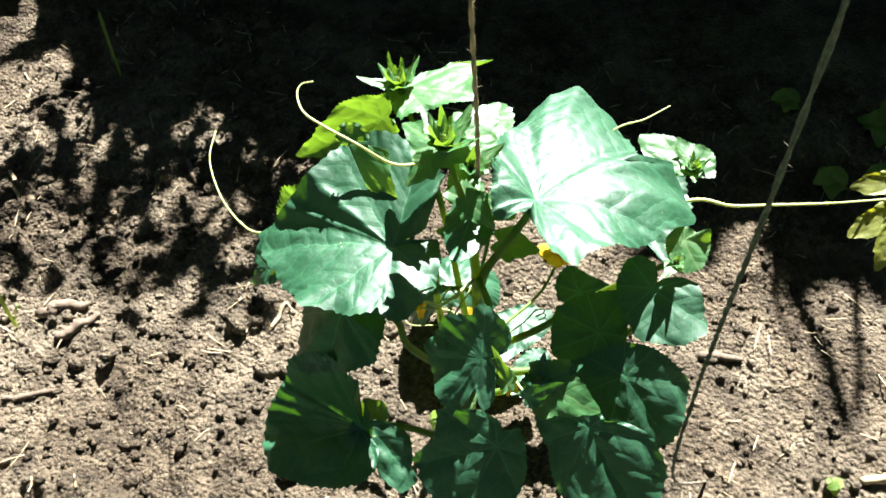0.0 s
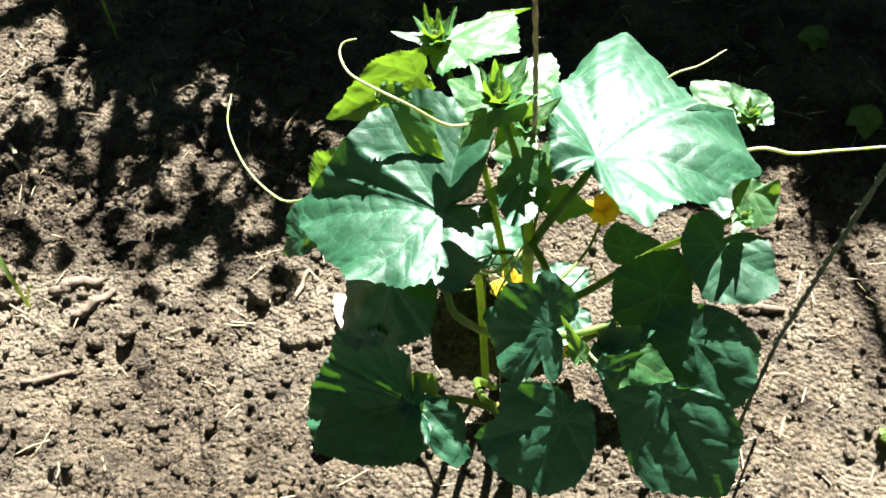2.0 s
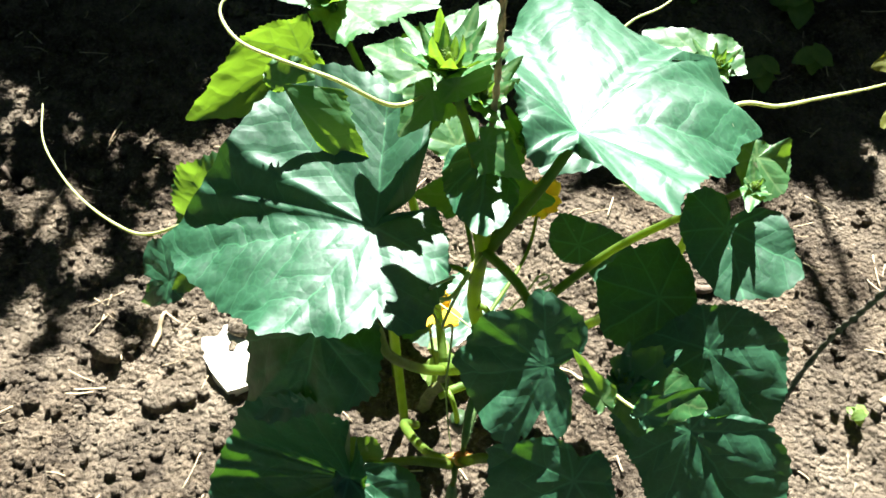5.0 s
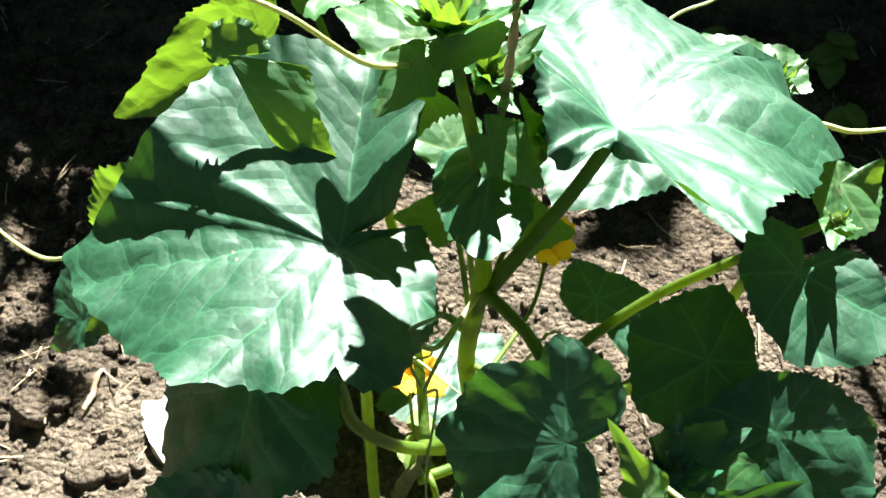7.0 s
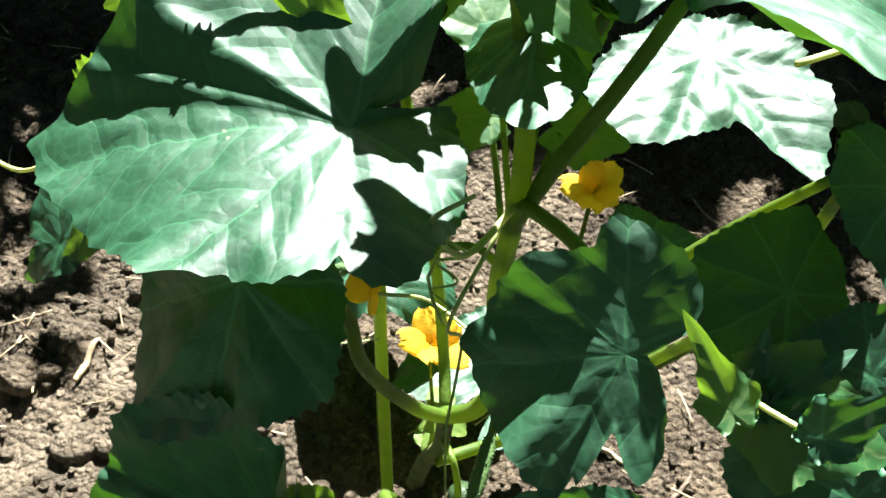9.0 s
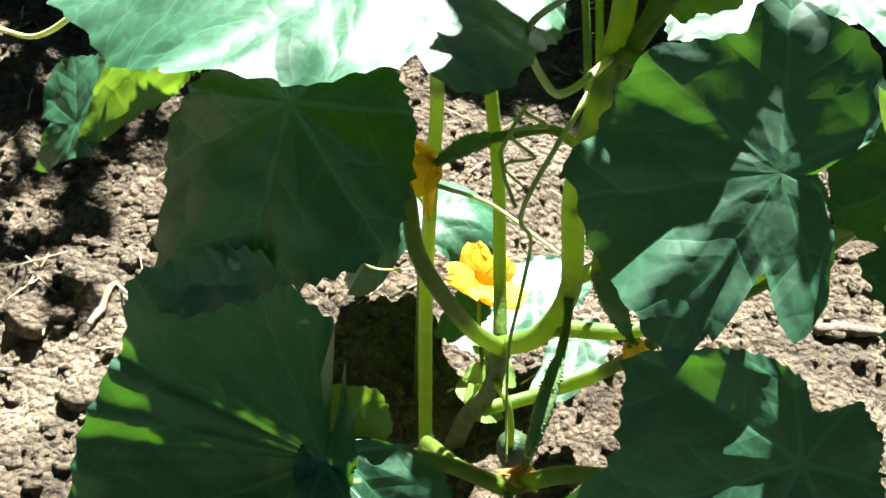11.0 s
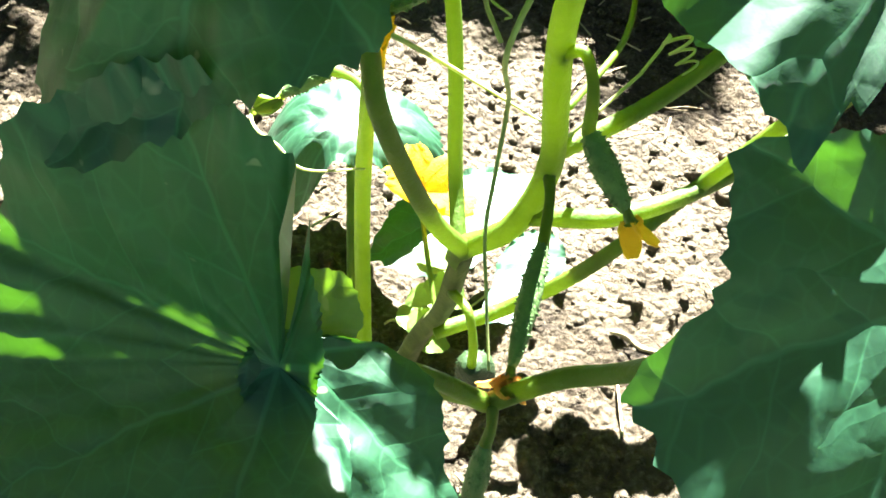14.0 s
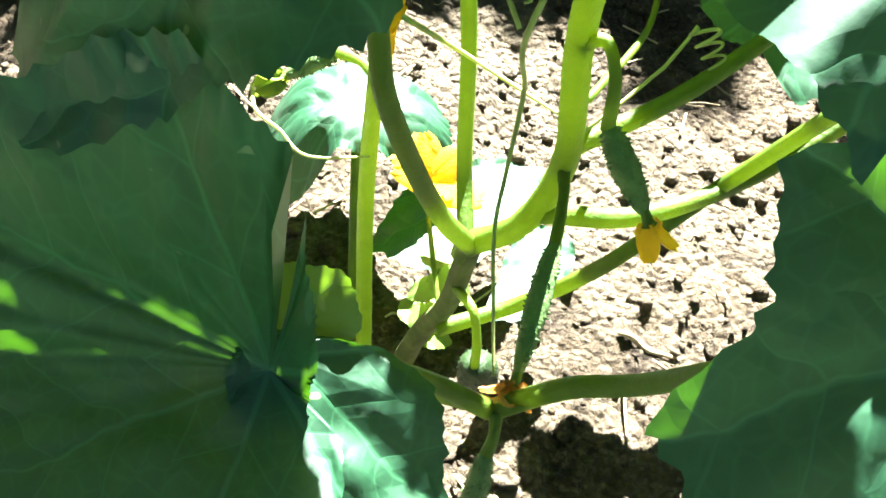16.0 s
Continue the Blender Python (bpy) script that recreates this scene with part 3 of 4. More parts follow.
tube("side_stem", [(-0.022, 0.03, 0.01), (-0.028, -0.005, 0.08), (-0.014, -0.045, 0.128), (0.001, -0.060, 0.144), (0.003, -0.064, 0.146)], [0.0032, 0.0029, 0.0026, 0.0023], stem_green, plant, seed=8, **P)
tube("petiole", [(0.002, -0.062, 0.145), (-0.018, -0.070, 0.168), (-0.036, -0.080, 0.186), (-0.052, -0.088, 0.195)], [0.0028, 0.0024, 0.0022, 0.0021], stem_green, plant, seed=9, **P)
tube("petiole", [(0.002, -0.062, 0.145), (0.018, -0.066, 0.163), (0.032, -0.077, 0.183), (0.046, -0.104, 0.235), (0.049, -0.121, 0.265)], [0.0029, 0.0028, 0.0024, 0.0022], stem_green, plant, seed=10, **P)
tube("petiole", [(0.014, -0.012, 0.27), (0.022, -0.02, 0.30), (0.038, -0.02, 0.335), (0.050, -0.015, 0.359)], [0.0029, 0.0028, 0.0024, 0.0022], stem_green, plant, seed=11, **P)
tube("petiole", [(0.014, -0.016, 0.285), (0.030, -0.05, 0.30), (0.037, -0.08, 0.305), (0.037, -0.096, 0.314)], [0.0024, 0.0022, 0.0020, 0.0017], stem_green, plant, seed=12, **P)


# growing tips

def shoot_tip(at, axis, size, count, seed, material=young):
    """A growing tip: unfolding hairy leaflets, tightest in the middle, with bristles."""
    rnd = random.Random(seed)
    z = Vector(axis).normalized()
    x = z.orthogonal().normalized()
    for k in range(count):
        f = k / max(count - 1, 1)
        a = 2.4 * k + rnd.uniform(-0.3, 0.3)
        out = x * math.cos(a) + z.cross(x) * math.sin(a)
        lean = radians(18 + 62 * f + rnd.uniform(-8, 8))
        h = z * math.cos(lean) + out * math.sin(lean)
        n = z * math.sin(lean) - out * math.cos(lean)
        leaf(Vector(at) + out * size * 0.08 + z * size * 0.1, n, h, slim(1000 * size * (0.5 + 0.6 * f) * rnd.uniform(0.85, 1.2), -2), material, cup=0.35, relief=0.6)
    line = [Vector(at) - z * size * 0.4, Vector(at), Vector(at) + z * size * 0.35]
    tube("shoot", line, [size * 0.10, size * 0.11, size * 0.03], stem_green, plant, steps=12, sides=8, hairs=420, seed=seed)


shoot_tip((-0.058, 0.080, 0.350), (-0.2, 0.1, 1), 0.024, 10, 1)
leaf((-0.064, 0.084, 0.355), (0.7, -0.6, 0.4), (-0.55, 0.45, 0.75), slim(20, 0, 0.6), young, cup=0.3)
shoot_tip((-0.003, -0.012, 0.392), (0, 0.1, 1), 0.026, 12, 2)
leaf((-0.006, -0.004, 0.395), (0.1, -0.9, 0.35), (-0.05, 0.3, 0.95), slim(20, 0, 0.6), young, cup=0.3)
shoot_tip((0.135, -0.006, 0.316), (0, -0.2, 1), 0.014, 5, 3)
shoot_tip((0.068, -0.098, 0.302), (0.1, -0.1, 1), 0.020, 6, 4, mature)
leaf((0.070, -0.100, 0.306), (0.1, -0.5, 0.85), (0.9, -0.2, -0.15), pointed(38, -4), young, cup=-0.2)
shoot_tip((0.140, 0.094, 0.298), (0, -0.1, 1), 0.016, 8, 5)
shoot_tip((0.010, -0.006, 0.372), (0.3, -0.3, 0.9), 0.018, 9, 6)
leaf((-0.012, 0.004, 0.378), (-0.1, -0.35, 0.9), (-0.8, 0.4, 0.1), pointed(30, -3), young)
leaf((0.004, 0.012, 0.380), (0.1, -0.3, 0.95), (0.4, 0.85, 0.15), pointed(32, -4), young)
leaf((-0.010, -0.020, 0.388), (-0.1, -0.5, 0.85), (-0.6, -0.7, -0.2), pointed(20, -3), young)
leaf((0.012, -0.022, 0.362), (0.2, -0.6, 0.75), (0.75, -0.45, -0.3), pointed(22, -3), young)

shoot_tip((0.032, -0.004, 0.345), (0.2, -0.1, 1), 0.018, 9, 8)
leaf((0.002, 0.012, 0.325), (0.1, -0.5, 0.85), (-0.3, 0.5, 0.4), pointed(28, -3), young)
leaf((0.020, 0.016, 0.318), (0.1, -0.5, 0.85), (0.7, 0.5, 0.2), pointed(26, -3), young)
leaf((0.004, 0.004, 0.300), (-0.2, -0.5, 0.85), (-0.8, 0.1, -0.1), pointed(24, -3), young)
leaf((0.026, 0.006, 0.296), (0.3, -0.5, 0.8), (0.8, 0.1, -0.2), pointed(26, -4), young)
tube("petiole", [(0.013, -0.012, 0.27), (0.008, 0.0, 0.30), (0.003, 0.011, 0.324)], [0.0012, 0.001], stem_green, plant, steps=10, sides=8, hairs=40, seed=41)
tube("petiole", [(0.014, -0.014, 0.275), (0.018, 0.0, 0.30), (0.020, 0.014, 0.317)], [0.0012, 0.001], stem_green, plant, steps=10, sides=8, hairs=40, seed=42)
tube("petiole", [(0.013, -0.010, 0.25), (0.008, -0.004, 0.28), (0.004, 0.003, 0.299)], [0.0012, 0.001], stem_green, plant, steps=10, sides=8, hairs=40, seed=43)
tube("petiole", [(0.013, -0.010, 0.25), (0.02, -0.004, 0.28), (0.026, 0.005, 0.295)], [0.0012, 0.001], stem_green, plant, steps=10, sides=8, hairs=40, seed=44)


# tendrils, fruits and flowers
def tendril(points, thick, steps=40):
    tube("tendril", points, [thick, thick * 0.8, thick * 0.5], tendril_pale, plant, "thin pale green tendril", steps=steps, sides=6, seed=len(bpy.data.objects))


def coil(start, end, turns, wide, points=60):
    """Places along a coil from start to end."""
    a, b = Vector(start), Vector(end)
    axis = (b - a).normalized()
    u = axis.orthogonal().normalized()
    v = axis.cross(u)
    out = []
    for k in range(points):
        f = k / (points - 1)
        t = 2 * math.pi * turns * f
        out.append(a.lerp(b, f) + (u * math.cos(t) + v * math.sin(t)) * wide * (1 - 0.4 * f))
    return out


tendril([(-0.012, -0.018, 0.385), (-0.024, -0.04, 0.402), (-0.042, -0.046, 0.42), (-0.062, -0.04, 0.424), (-0.075, -0.033, 0.425), (-0.083, -0.021, 0.425), (-0.083, -0.014, 0.427), (-0.076, -0.012, 0.429)], 0.0009)
tendril([(-0.115, 0.0, 0.29), (-0.156, 0.018, 0.25), (-0.182, 0.037, 0.235), (-0.213, 0.069, 0.22), (-0.239, 0.104, 0.21), (-0.253, 0.13, 0.205), (-0.262, 0.162, 0.20)], 0.0010)
tendril([(0.10, 0.03, 0.31), (0.142, 0.059, 0.305), (0.167, 0.068, 0.295), (0.197, 0.089, 0.28), (0.234, 0.112, 0.265), (0.268, 0.136, 0.25), (0.33, 0.17, 0.235)], 0.0013)
tendril([(0.07, 0.07, 0.325), (0.087, 0.085, 0.335), (0.103, 0.093, 0.338), (0.118, 0.107, 0.34)], 0.0009)
tendril([(0.055, -0.104, 0.312), (0.058, -0.113, 0.325), (0.063, -0.121, 0.33), (0.069, -0.127, 0.333), (0.073, -0.124, 0.335), (0.069, -0.122, 0.336), (0.067, -0.125, 0.334)], 0.0008)
tendril([(0.010, -0.014, 0.27), (-0.004, -0.03, 0.24), (0.001, -0.012, 0.21), (0.0, -0.018, 0.19), (-0.002, -0.031, 0.18), (-0.001, -0.046, 0.17), (0.001, -0.059, 0.156)], 0.0008)
tendril([(-0.079, 0.068, 0.139), (-0.076, 0.056, 0.138), (-0.067, 0.049, 0.136), (-0.057, 0.042, 0.132), (-0.036, 0.050, 0.127)], 0.0008)
tendril([(-0.030, -0.004, 0.222), (-0.013, 0.012, 0.202), (0.004, 0.0, 0.20), (0.012, -0.007, 0.20)], 0.0008)
tendril([(0.017, -0.006, 0.19), (0.04, 0.01, 0.205), (0.048, 0.018, 0.214), *coil((0.050, 0.018, 0.214), (0.056, 0.012, 0.205), 3.5, 0.004)], 0.0006, 120)
tendril([(-0.006, -0.03, 0.24), (-0.012, -0.022, 0.252), (-0.006, -0.012, 0.262), *coil((-0.004, -0.014, 0.262), (-0.008, -0.03, 0.246), 2.5, 0.005)], 0.0006, 120)
tendril([(0.014, -0.018, 0.285), (0.002, -0.045, 0.292), (-0.004, -0.055, 0.30), (-0.010, -0.062, 0.318), (0.0, -0.065, 0.331)], 0.0012)


def fruit(line, radius, material, label, stalk=None):
    """A young cucumber along a line, with warts and spines on its skin."""
    n, sides = 26, 14
    rnd = random.Random(len(bpy.data.objects))
    at = spline(line, n)
    radii = [radius * max(0.22, math.sin(math.pi * min(0.97, 0.06 + 0.9 * k / (n - 1))) ** 0.45) for k in range(n)]
    verts, faces = tube_data(at, radii, sides, 0.03, 0.05, 3)
    for _ in range(110):
        k = rnd.randrange(2, n - 2)
        d = Vector((rnd.gauss(0, 1), rnd.gauss(0, 1), rnd.gauss(0, 1)))
        ahead = (at[k + 1] - at[k - 1]).normalized()
        d = (d - d.dot(ahead) * ahead).normalized()
        e = ahead * 0.0005
        f = d.cross(ahead) * 0.0005
        base = at[k] + d * radii[k] * 0.94
        i = len(verts)
        verts += [base + e, base + f, base - e, base - f, base + d * 0.0011]
        faces += [(i, i + 1, i + 4), (i + 1, i + 2, i + 4), (i + 2, i + 3, i + 4), (i + 3, i, i + 4)]
    ob = under(part("fruit", mesh_of("fruit", verts, faces), material, None, label), plant)
    if stalk:
        tube("fruit_stalk", stalk, [0.0019, 0.0015, 0.0019], stem_green, plant, steps=20, sides=8, hairs=20, seed=31)
    return ob


def petal_mesh(length, width, bend, seed):
    rnd = random.Random(seed)
    verts, faces, rows, cols = [], [], 9, 7
    for i in range(rows):
        f = i / (rows - 1)
        half = width * (0.25 + 0.75 * math.sin(math.pi * min(1, 0.12 + 0.80 * f)) ** 0.8) * (1 if f < 0.9 else 0.72)
        for j in range(cols):
            g = j / (cols - 1) * 2 - 1
            x = g * half / 2
            z = bend * length * f * f - 0.10 * width * g * g + rnd.uniform(-1, 1) * 0.02 * width + 0.05 * width * math.cos(g * 9)
            verts.append((length * f, x, z))
    for i in range(rows - 1):
        for j in range(cols - 1):
            p = i * cols + j
            faces.append((p, p + 1, p + cols + 1, p + cols))
    return mesh_of("petal", verts, faces)


def under_part(ob, parent):
    """Hang ob, built in world places, under a part of the plant."""
    ob.parent = parent
    return ob


def flower(at, axis, size, opening, material, count=5, label="open yellow cucumber flower"):
    """Petals round a small cup; opening: degrees that they lean out from the axis."""
    cup = tube("flower", [Vector(at) - Vector(axis).normalized() * size * 0.5, at, Vector(at) + Vector(axis).normalized() * size * 0.08], [0.0011, 0.0016, 0.0022], stem_green, plant, label, steps=8, sides=8)
    rnd = random.Random(int(abs(at[0]) * 9000) + int(size * 9000))
    z = Vector(axis).normalized()
    x = z.orthogonal().normalized()
    for k in range(count):
        a = 2 * math.pi * k / count + rnd.uniform(-0.2, 0.2)
        outward = (x * math.cos(a) + z.cross(x) * math.sin(a)).normalized()
        lean = radians(opening + rnd.uniform(-16, 16))
        h = z * math.cos(lean) + outward * math.sin(lean)
        n = z * math.sin(lean) - outward * math.cos(lean)
        ob = part("petal", petal_mesh(size * rnd.uniform(0.85, 1.1), size * 0.78, rnd.uniform(-0.5, -0.15), k + int(size * 1000)), material)
        ob.matrix_basis = frame_of(at, n, h)
        under_part(ob, cup)
    return cup


fruit([(0.0225, -0.0175, 0.206), (0.028, -0.021, 0.198), (0.0355, -0.0265, 0.187)], 0.0037, fruit_skin, "small warty green cucumber hanging from its stalk", [(0.013, -0.007, 0.222), (0.018, -0.011, 0.226), (0.0215, -0.015, 0.218), (0.0225, -0.0175, 0.205)])
fruit([(0.0155, -0.026, 0.172), (0.012, -0.040, 0.164), (0.008, -0.055, 0.153)], 0.0032, fruit_skin, "small spiny cucumber with a withered blossom", [(0.017, -0.008, 0.182), (0.017, -0.016, 0.179), (0.0155, -0.027, 0.171)])
# the sun reaches this one, so its shade is painted into the skin
fruit([(0.006, -0.006, 0.088), (0.009, 0.0, 0.075), (0.010, 0.003, 0.058)], 0.0075, fruit_shaded, "cucumber under the plant, its shade put into the dark green skin", [(-0.003, 0.01, 0.108), (0.002, -0.002, 0.112), (0.005, -0.006, 0.10), (0.006, -0.006, 0.087)])
fruit([(0.002, -0.070, 0.137), (0.001, -0.073, 0.12), (0.0, -0.076, 0.092)], 0.0034, fruit_skin, "slim young cucumber pointing down to the soil", [(0.003, -0.064, 0.147), (0.003, -0.068, 0.143), (0.002, -0.070, 0.136)])
fruit([(-0.014, 0.010, 0.232), (-0.022, 0.010, 0.228), (-0.031, 0.009, 0.221)], 0.0030, fruit_skin, "tiny cucumber behind a yellow flower", [(0.012, -0.007, 0.245), (0.002, 0.003, 0.243), (-0.014, 0.010, 0.232)])
fruit([(-0.050, 0.071, 0.154), (-0.058, 0.071, 0.149), (-0.067, 0.070, 0.143)], 0.0032, fruit_skin, "tiny cucumber with a closed flower bud", [(-0.036, 0.052, 0.160), (-0.042, 0.062, 0.158), (-0.050, 0.071, 0.154)])
flower((-0.032, 0.009, 0.220), (-0.8, -0.1, -0.45), 0.017, 30, petal_yellow)
flower((-0.068, 0.070, 0.142), (-0.8, -0.05, -0.35), 0.012, 12, weed_green, label="closed greenish flower bud")
flower((-0.013, 0.073, 0.094), (0.15, -0.25, 0.9), 0.021, 34, petal_yellow)
flower((0.054, 0.083, 0.199), (0.1, -0.4, 0.85), 0.017, 36, petal_yellow)
flower((0.037, -0.028, 0.185), (0.45, -0.35, -0.8), 0.010, 8, petal_yellow, 3, "half-withered orange flower")
flower((0.0075, -0.057, 0.151), (-0.1, -0.7, -0.6), 0.009, 35, petal_withered, 6, "withered brown flower")
tube("flower_stalk", [(-0.004, 0.022, 0.07), (-0.010, 0.05, 0.085), (-0.013, 0.073, 0.090)], [0.0012, 0.001], stem_green, plant, sides=6)
tube("flower_stalk", [(0.02, 0.0, 0.20), (0.045, 0.05, 0.19), (0.054, 0.083, 0.193)], [0.0012, 0.001], stem_green, plant, sides=6)
# ---- shade: unseen foliage and canes added round the bed ----
def unseen_foliage(boxes, count, size, seed):
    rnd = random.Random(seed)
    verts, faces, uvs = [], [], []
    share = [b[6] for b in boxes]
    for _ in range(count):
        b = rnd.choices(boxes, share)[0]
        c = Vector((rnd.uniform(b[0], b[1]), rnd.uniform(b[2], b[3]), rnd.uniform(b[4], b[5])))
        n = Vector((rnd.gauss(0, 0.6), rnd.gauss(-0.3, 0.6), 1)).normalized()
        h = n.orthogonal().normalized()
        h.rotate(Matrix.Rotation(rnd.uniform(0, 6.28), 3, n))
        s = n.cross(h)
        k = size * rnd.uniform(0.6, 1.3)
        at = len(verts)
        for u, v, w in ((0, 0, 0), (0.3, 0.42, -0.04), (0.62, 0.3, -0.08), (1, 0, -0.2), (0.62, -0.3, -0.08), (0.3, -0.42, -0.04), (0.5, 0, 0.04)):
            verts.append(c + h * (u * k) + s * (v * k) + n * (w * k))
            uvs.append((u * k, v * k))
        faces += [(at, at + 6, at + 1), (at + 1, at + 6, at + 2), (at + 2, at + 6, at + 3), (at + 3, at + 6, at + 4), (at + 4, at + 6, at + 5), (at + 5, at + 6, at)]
    return tagged(part("unseen_foliage", mesh_of("unseen_foliage", verts, faces, uvs), mature), "unseen foliage added round the bed to shade it and dim bounced light", "bean row", kind="stuff")


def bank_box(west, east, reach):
    """Tiers of unseen foliage that step up away from the bed; reach: how far north their shade begins."""
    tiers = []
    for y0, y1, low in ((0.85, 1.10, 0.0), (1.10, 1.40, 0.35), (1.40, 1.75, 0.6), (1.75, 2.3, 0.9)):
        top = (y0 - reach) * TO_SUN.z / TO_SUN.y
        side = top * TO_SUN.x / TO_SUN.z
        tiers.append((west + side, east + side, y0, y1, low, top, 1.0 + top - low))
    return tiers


# added out of view behind the bed, stepped to set the shade's edge
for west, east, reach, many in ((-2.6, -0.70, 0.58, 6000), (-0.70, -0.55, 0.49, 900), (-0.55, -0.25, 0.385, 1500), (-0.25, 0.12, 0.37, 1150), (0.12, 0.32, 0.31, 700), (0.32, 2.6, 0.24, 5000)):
    unseen_foliage(bank_box(west, east, reach), many, 0.11, 5)
# added loose leaves out of view that dapple the soil on the left
unseen_foliage([(-0.54, -0.14, 0.88, 1.06, 0.73, 1.05, 1)], 300, 0.040, 15)
# added low leaves out of view in front, to cut brown light off the soil
unseen_foliage([(-2.2, 2.2, -1.7, -0.25, 0.0, 0.08, 1)], 6500, 0.09, 17)
# added banks out of view that close both sides against the sky
unseen_foliage([(-2.6, -1.8, -1.6, 0.9, 0.0, 2.2, 1)], 2000, 0.15, 7)
unseen_foliage([(1.7, 2.5, -1.6, 0.9, 0.0, 2.2, 1)], 2000, 0.15, 8)


def cane(points, radius):
    ob = tube("shadow_cane", points, [radius, radius * 0.9, radius * 0.7], twig_bark, None, steps=14, sides=8, rough=0.08)
    return tagged(ob, "thin brown wooden cane, unseen, added to cast a shadow band on the soil", "cane", "canes of the bean row")


# canes added out of view, leaned so their shadows band the soil on the right
cane([(0.214, 0.90, -0.05), (0.239, 0.9, 0.40), (0.427, 0.9, 1.015)], 0.010)
cane([(0.221, 0.90, -0.05), (0.241, 0.9, 0.40), (0.368, 0.9, 0.919)], 0.004)
cane([(0.386, 0.90, -0.05), (0.392, 0.9, 0.40), (0.434, 0.9, 0.990)], 0.006)

# ---- twine ----
def twine(name, points, radius, label, seed, material=twine_fibre):
    """Two twisted strands with loose fibres."""
    line = spline(points, 150)
    verts, faces = [], []
    for strand in (0, 1):
        way = []
        for k, p in enumerate(line):
            a = k * 0.9 + math.pi * strand
            way.append(p + Vector((math.cos(a), math.sin(a), 0)) * radius * 0.5)
        v, f = tube_data(way, [radius * 0.72] * 2, 6, 0.0, 0.15, seed + strand)
        o = len(verts)
        verts += v
        faces += [tuple(i + o for i in q) for q in f]
    rnd = random.Random(seed)
    for _ in range(150):
        k = rnd.randrange(len(line))
        d = Vector((rnd.gauss(0, 1), rnd.gauss(0, 1), rnd.gauss(0, 0.8))).normalized()
        e = d.orthogonal().normalized() * 0.00018
        b = line[k] + d * radius
        i = len(verts)
        tip = b + d * rnd.uniform(0.001, 0.005)
        verts += [b + e, b - e, b + d.cross(e), tip]
        faces += [(i, i + 1, i + 3), (i + 1, i + 2, i + 3), (i + 2, i, i + 3)]
    return tagged(part(name, mesh_of(name, verts, faces), material), label, "twine")


twine("twine", [(0.012, -0.012, 0.33), (0.016, -0.012, 0.40), (0.014, -0.014, 0.60), (0.012, -0.014, 1.2), (0.012, 0.0, 1.9)], 0.0013, "rough pale twine hanging straight down to the plant", 3, twine_pale)
twine("twine", [(0.202, 0.028, -0.005), (0.160, -0.058, 0.15), (0.157, -0.074, 0.287), (0.157, -0.085, 0.34), (0.157, -0.099, 0.40), (0.158, -0.121, 0.50), (0.158, -0.175, 0.75), (0.158, -0.272, 1.2)], 0.0012, "rough brown twine slanting up from the soil beside the leaves", 9)

# ---- litter on the soil ----
def clods(count, seed):
    rnd = random.Random(seed)
    bm = bmesh.new()
    bmesh.ops.create_icosphere(bm, subdivisions=2, radius=1.0)
    base = [v.co.copy() for v in bm.verts]
    tris = [[v.index for v in f.verts] for f in bm.faces]
    bm.free()
    verts, faces = [], []
    for _ in range(count):
        x, y = rnd.uniform(-0.70, 0.48), rnd.uniform(-0.18, 0.62)
        if rnd.random() > 0.35 + 0.65 * noise.noise(Vector((x * 6, y * 6, 3))) + 0.35:
            continue
        if x > -0.1 and rnd.random() < 0.4:
            continue
        r = min(0.012 if x < -0.1 else 0.005, 0.0019 * math.exp(rnd.gauss(0, 0.62)))
        at = Vector((x, y, ground_at(x, y) + r * 0.35))
        o = len(verts)
        q = Vector((rnd.uniform(0, 99), rnd.uniform(0, 99), rnd.uniform(0, 99)))
        sx, sy, sz = rnd.uniform(0.7, 1.3), rnd.uniform(0.7, 1.3), rnd.uniform(0.5, 0.9)
        for c in base:
            k = r * (1 + 0.45 * noise.noise(c * 1.5 + q) + 0.18 * noise.noise(c * 4 + q))
            verts.append(at + Vector((c.x * k * sx, c.y * k * sy, c.z * k * sz)))
        faces += [[i + o for i in t] for t in tris]
    return tagged(part("soil_clods", mesh_of("soil_clods", verts, faces), soil), "loose brown soil crumbs and clods", "clods", kind="stuff")


clods(15000, 11)


def straw_litter(count, seed):
    rnd = random.Random(seed)
    verts, faces = [], []
    for _ in range(count):
        x, y = rnd.uniform(-0.68, 0.46), rnd.uniform(-0.16, 0.6)
        a, length = rnd.uniform(0, 6.28), rnd.uniform(0.006, 0.032)
        lift = rnd.uniform(0.002, 0.007)
        p = [Vector((x + math.cos(a) * length * f, y + math.sin(a) * length * f + rnd.uniform(-1, 1) * 0.0006, 0)) for f in (-0.5, 0, 0.5)]
        high = max(ground_at(c.x, c.y) for c in p)
        for c in p:
            c.z = high + lift - 0.003 + rnd.uniform(-1, 1) * 0.002
        v, f = tube_data(spline(p, 6), [rnd.uniform(0.0003, 0.0008)] * 2, 5)
        o = len(verts)
        verts += v
        faces += [tuple(i + o for i in q) for q in f]
    return tagged(part("straw_litter", mesh_of("straw_litter", verts, faces), straw_dry), "scattered bits of dry straw on the soil", "straw", kind="stuff")


straw_litter(420, 12)


